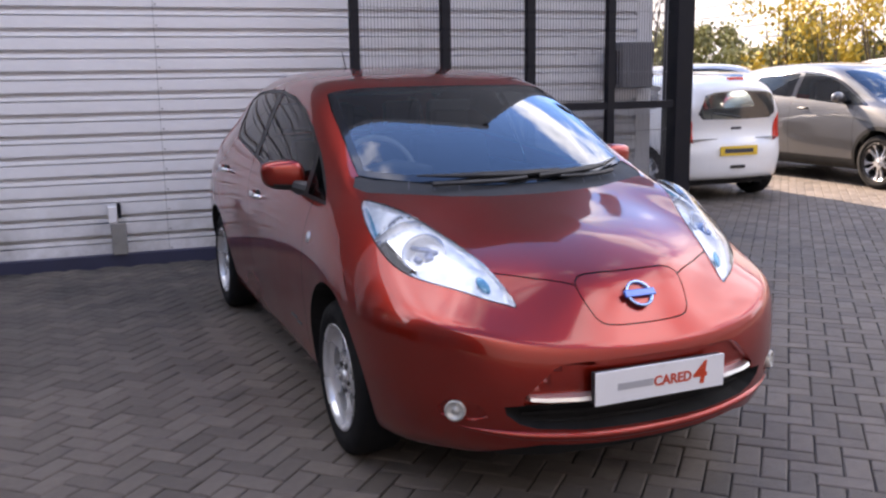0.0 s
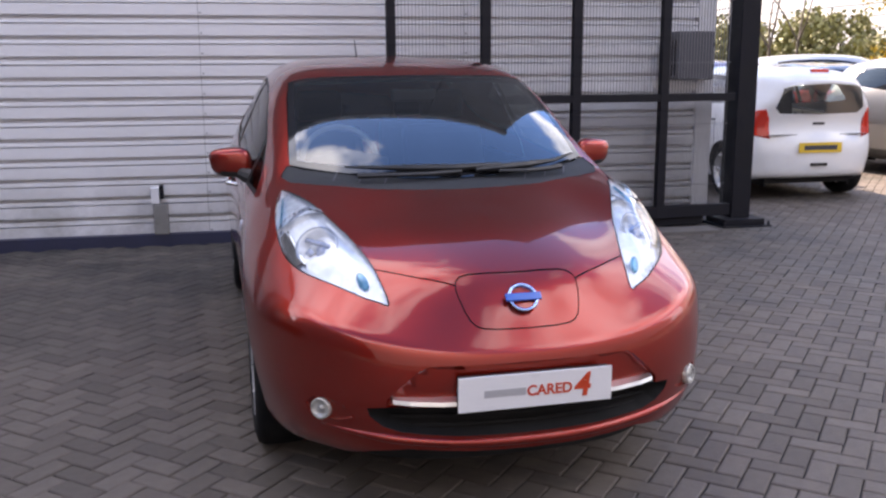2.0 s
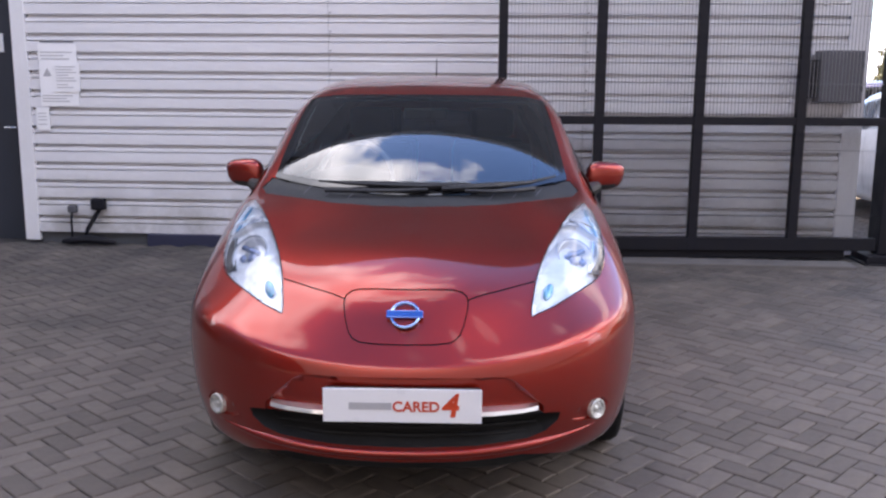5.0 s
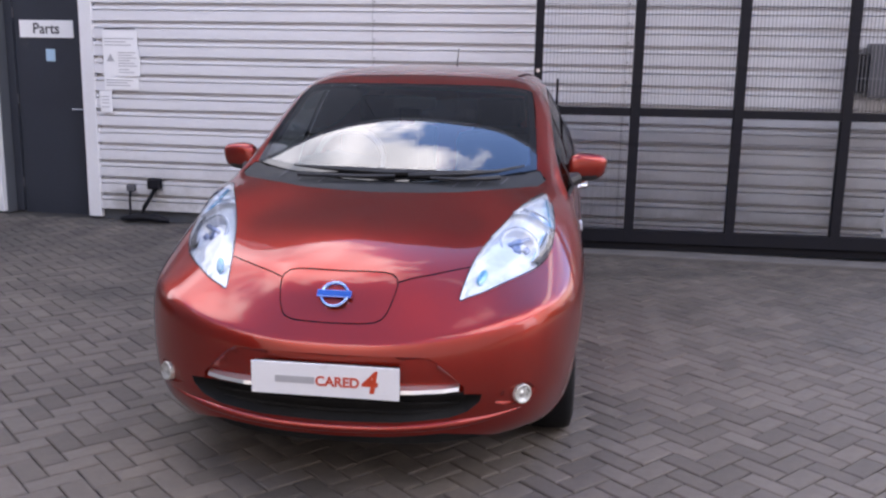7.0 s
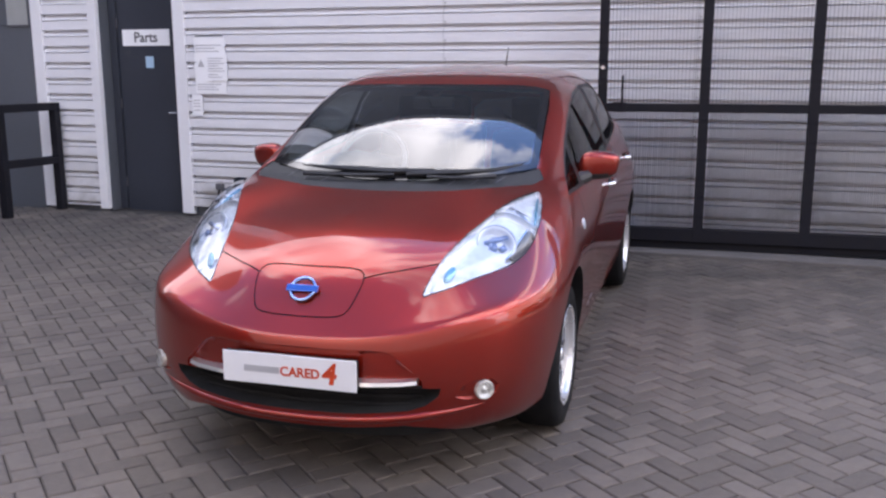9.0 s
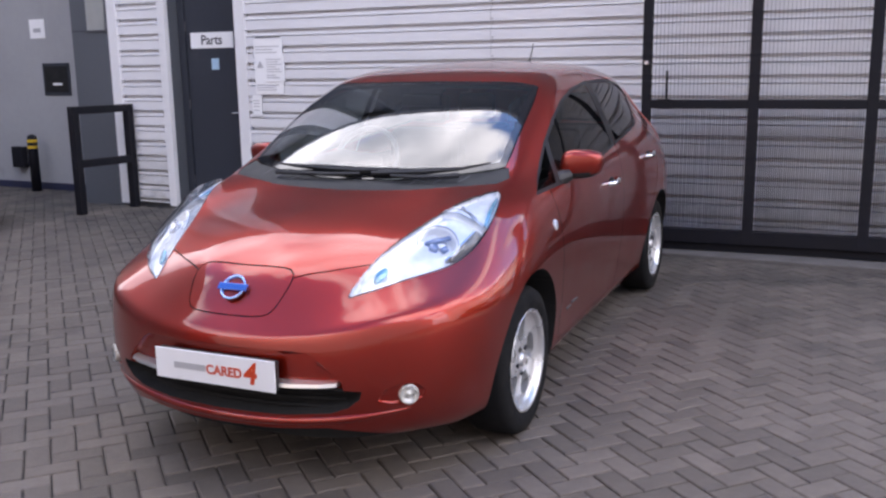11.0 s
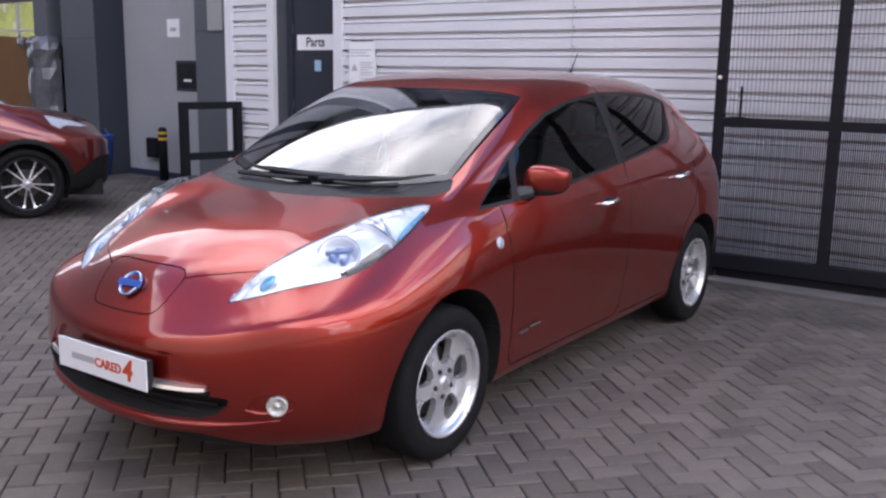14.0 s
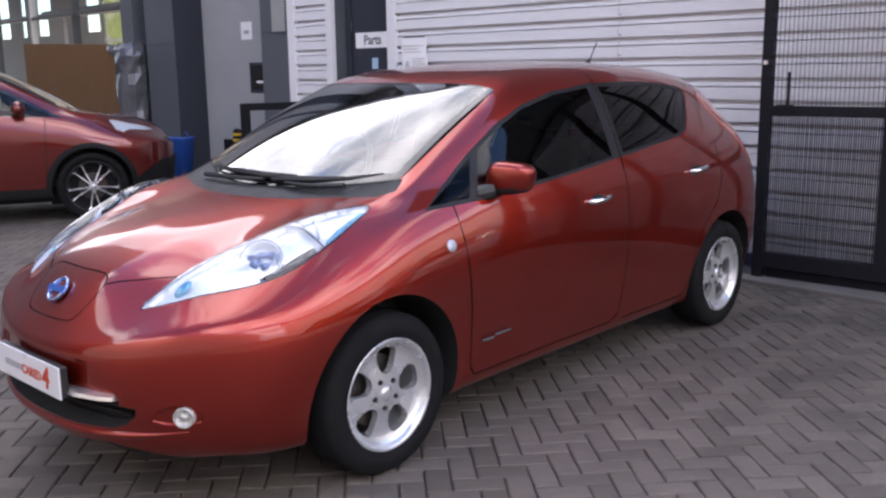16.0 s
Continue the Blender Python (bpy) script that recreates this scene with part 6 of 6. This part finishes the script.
sheet = box(-14.38, -10.56, .175, .20, .45, 2.0, .004)
for v in sheet.verts:
    v.co.z += (-11.8 - v.co.x) * .030 if v.co.z > 1 else 0.0
part("board_sheet", sheet, M_CARD, board)
for x in (-14.1, -10.9):
    part("prop", box(x - .03, x + .03, .203, .235, 0.0, 1.7), M_CARD, board)


def crumpled(pts, radii, seg, rough, seed):
    """A closed tube of creased film: rings of uneven radius, folded at random."""
    r = random.Random(seed)
    bm = bmesh.new()
    rings = []
    for (x, y, z), rad in zip(pts, radii):
        rings.append([bm.verts.new((x + rad * math.cos(2 * math.pi * k / seg) * r.uniform(1 - rough, 1 + rough), y + .8 * rad * math.sin(2 * math.pi * k / seg) * r.uniform(1 - rough, 1 + rough), z + r.uniform(-.02, .02))) for k in range(seg)])
    for p, q in zip(rings, rings[1:]):
        for k in range(seg):
            n = (k + 1) % seg
            bm.faces.new((p[k], p[n], q[n]))
            bm.faces.new((p[k], q[n], q[k]))
    bm.faces.new(rings[0][::-1])
    bm.faces.new(rings[-1])
    return bm


wr = random.Random(31)
heights = [0, .25, .5, .75, .95, 1.15, 1.35, 1.52, 1.66, 1.78, 1.88, 1.96]
tagged(part("wrapped_post", crumpled([(-9.98 + wr.uniform(-.015, .015), .10 + wr.uniform(-.01, .01), z) for z in heights], [.28, .27, .29, .27, .28, .27, .29, .27, .28, .30, .28, .24], 15, .10, 5), M_FILM, m=WALL), "post wrapped in crumpled silver film", "wrapped post")
tagged(part("film_clump", crumpled([(-10.62, .11, 1.80), (-10.66, .10, 1.86), (-10.68, .11, 1.92), (-10.70, .12, 1.97)], [.03, .06, .07, .03], 9, .3, 8), M_FILM, m=WALL), "loose bunch of clear film stuck on the board corner", "film")
for k, (x, y, z0, z1, w, c) in enumerate(((-15.6, .9, .25, 1.75, .55, M_BIN), (-19.7, 3.0, .25, 2.9, .9, M_LGREY), (-21.2, 3.0, .25, 2.75, .30, M_CREAMPOST))):
    desk = tagged(thing("display_stand", WALL), ("blue display panel behind the glazing", "pale grey display stand behind the glazing", "beige display post behind the glazing")[k], "stand")
    part("panel", box(x - w / 2, x + w / 2, y, y + .10, z0, z1, .03), c, desk)
    part("foot", box(x - w / 2, x + w / 2, y - .2, y + .28, 0.02, .06, .01), M_ALLOY, desk)
    part("upright", box(x - .03, x + .03, y + .03, y + .07, .061, z0 - .001), M_ALLOY, desk)

# emissive sheet in place of sunlit shrubs
backdrop = tagged(part("backdrop", box(-42.2, -8, 14.5, 14.7, -.1, 5.2), M_WOODLAND_GLOW, m=WALL), "glowing green shrubbery backdrop seen through the showroom", "backdrop", kind="structure")
# ---- far hedge, trees, ribbed warehouse ----
warehouse = tagged(thing("warehouse", pose(21.5, 22.0, 0, 0, 0, -93)), "long cream ribbed warehouse wall behind the hedge", "warehouse")
wh = bmesh.new()
prof = []
for k in range(22):
    z = -.2 + .42 * k
    prof += [(z, 0.0), (z + .30, 0.0), (z + .32, .07), (z + .40, .07)]
a = [wh.verts.new((-22, d, z)) for z, d in prof]
b = [wh.verts.new((22, d, z)) for z, d in prof]
for i in range(len(prof) - 1):
    wh.faces.new((a[i], b[i], b[i + 1], a[i + 1]))
part("wall", wh, M_HOARD, warehouse)
part("roof", box(-22.4, 22.4, -.3, 9, 8.9, 9.2), M_ROOF, warehouse)
part("wall_back", box(-22, 22, .1, .4, -.2, 8.9), M_HOARD, warehouse)


def leaves(name, clumps, size, mat, parent, seed):
    """Many small bent leaf blades scattered through clumps (x, y, z, radius, count)."""
    r = random.Random(seed)
    vs, fs = [], []
    for cx, cy, cz, rad, cnt in clumps:
        for _ in range(cnt):
            d = Vector((r.gauss(0, 1), r.gauss(0, 1), r.gauss(0, 1))).normalized() * rad * (r.random() ** .45)
            p = Vector((cx, cy, cz)) + d
            q = Euler((r.uniform(0, 6.3), r.uniform(0, 6.3), r.uniform(0, 6.3))).to_matrix()
            s = size * r.uniform(.6, 1.4)
            k = len(vs)
            for x, y, z in ((-.5, 0, 0), (0, -.32, .08), (.5, 0, 0), (0, .32, .08)):
                vs.append(tuple(p + q @ Vector((x * s, y * s, z * s))))
            fs += [(k, k + 1, k + 2), (k, k + 2, k + 3)]
    me = bpy.data.meshes.new(name)
    me.from_pydata(vs, [], fs)
    ob = put(name, me, mat, parent)
    ob["kind"] = "stuff"
    return ob


rh = random.Random(11)
bank = tagged(part("hedge_bank", box(15.2, 17.6, 3.0, 34.0, -.1, 1.0, .3), M_GROUND), "low earth bank under the hedge", "bank", kind="structure")
for k in range(16):
    y = 5.0 + 1.75 * k
    shrub = tagged(thing("hedge_shrub"), "dense green hedge shrub on the bank", "shrub", group="hedge shrubs")
    top = rh.uniform(2.0, 2.9)
    stems = bmesh.new()
    for j in range(5):
        add_tube(stems, [(16.3 + rh.uniform(-.3, .3), y + rh.uniform(-.4, .4), .9), (16.3 + rh.uniform(-.6, .6), y + rh.uniform(-.7, .7), top - .3)], [.03, .012], 5)
    part("stems", stems, M_BARK, shrub)
    cl = [(16.2 + rh.uniform(-.6, .5), y + rh.uniform(-.9, .9), rh.uniform(1.0, top), rh.uniform(.28, .5), 75) for j in range(40)]
    leaves("foliage", cl, .15, M_LEAF, shrub, 40 + k)
for k, y in enumerate((12.3, 13.7, 15.2)):
    shrub = tagged(thing("flowering_shrub"), "bright yellow flowering shrub before the hedge", "shrub", group="yellow shrubs")
    stems = bmesh.new()
    for j in range(6):
        add_tube(stems, [(15.4, y + rh.uniform(-.2, .2), .3), (15.3 + rh.uniform(-.5, .5), y + rh.uniform(-.9, .9), 2.9)], [.03, .01], 5)
    part("stems", stems, M_BARK, shrub)
    cl = [(15.3 + rh.uniform(-.5, .5), y + rh.uniform(-1.1, 1.1), rh.uniform(1.2, 3.2), rh.uniform(.3, .5), 60) for j in range(14)]
    leaves("blossom", cl, .12, M_LEAFY, shrub, 80 + k)


def bare_tree(x, y, h, seed):
    r = random.Random(seed)
    tree = tagged(thing("tree"), "young tree with bare spring branches", "tree", group="young trees")
    bm, tips = bmesh.new(), []

    def grow(p, d, ln, rad, depth):
        q = p + d * ln
        add_tube(bm, [p, (p + q) / 2 + Vector((r.gauss(0, .03), r.gauss(0, .03), 0)) * ln, q], [rad, rad * .85, rad * .65], 6, False)
        if depth == 0:
            tips.append(q)
            return
        for _ in range(3):
            nd = (d + Vector((r.gauss(0, .45), r.gauss(0, .45), r.gauss(.1, .25)))).normalized()
            grow(q, nd, ln * r.uniform(.55, .8), rad * .52, depth - 1)
    grow(Vector((x, y, .0)), Vector((0, 0, 1)), h * .4, .055, 4)
    part("trunk", bm, M_BARK, tree, "", True)
    leaves("crown", [(t.x, t.y, t.z, .22, 5) for t in tips], .06, M_LEAFY, tree, seed + 1)


bare_tree(12.2, 16.4, 4.6, 3)
bare_tree(15.0, 19.3, 5.2, 8)

# ---- block paving, laid in herringbone at about 47 degrees ----
PAVE = pose(0, 0, 0, 0, 0, 47.0)
BW = 0.1


def block_mesh(name, lx, ly):
    bm = bmesh.new()
    hx, hy, g, b = lx / 2 - .003, ly / 2 - .003, .006, .004
    top = [bm.verts.new((x * (hx - g), y * (hy - g), 0)) for x, y in ((-1, -1), (1, -1), (1, 1), (-1, 1))]
    mid = [bm.verts.new((x * hx, y * hy, -b)) for x, y in ((-1, -1), (1, -1), (1, 1), (-1, 1))]
    low = [bm.verts.new((x * hx, y * hy, -.02)) for x, y in ((-1, -1), (1, -1), (1, 1), (-1, 1))]
    bm.faces.new(top)
    for k in range(4):
        j = (k + 1) % 4
        bm.faces.new((mid[k], mid[j], top[j], top[k]))
        bm.faces.new((low[k], low[j], mid[j], mid[k]))
    me = bpy.data.meshes.new(name)
    bm.to_mesh(me)
    bm.free()
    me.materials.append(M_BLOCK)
    return me


pavement = tagged(thing("pavement"), "worn grey herringbone block paving of the yard", "pavement", kind="structure")
BLOCKS = (block_mesh("paving_block", .2, .1), block_mesh("paving_block", .1, .2))
rng = random.Random(4)
all_v, all_f, count = [], [], 0
local = [[tuple(v.co) for v in me.vertices] for me in BLOCKS]
shape = [[tuple(p.vertices) for p in me.polygons] for me in BLOCKS]
for i in range(-130, 166):
    for j in range(-130, 131):
        k = (i - j) % 4
        if k not in (0, 2):
            continue
        cx, cy, kind = ((i + 1) * BW, (j + .5) * BW, 0) if k == 0 else ((i + .5) * BW, j * BW, 1)
        w = PAVE @ Vector((cx, cy, 0))
        yard = -10.5 < w.x < 9.5 and -7.5 < w.y < 4.42 - .045 * w.x
        side = w.x > 4.2 and -2.0 < w.y < 12.5 and w.x < 12.5
        left = -10.5 < w.x < -6.4 and w.y < 5.35 - .045 * w.x and w.y > 4.0
        if not (yard or side or left):
            continue
        m = Matrix.Translation((w.x, w.y, rng.uniform(-.002, .0015))) @ PAVE @ Euler((rng.gauss(0, .006), rng.gauss(0, .006), rng.gauss(0, .012))).to_matrix().to_4x4()
        near = (0.9 < w.x < 2.9 and -1.2 < w.y < 0.9 or -1.9 < w.x < -0.9 and -.8 < w.y < .9)
        if near and count < 300:
            ob = new("paving_block", BLOCKS[kind])
            ob.parent = pavement
            ob.matrix_basis = m
            count += 1
        else:
            n0 = len(all_v)
            all_v += [tuple(m @ Vector(c)) for c in local[kind]]
            all_f += [tuple(n0 + q for q in f) for f in shape[kind]]
me = bpy.data.meshes.new("paving_blocks")
me.from_pydata(all_v, [], all_f)
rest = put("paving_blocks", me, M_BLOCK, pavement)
rest["kind"] = "stuff"
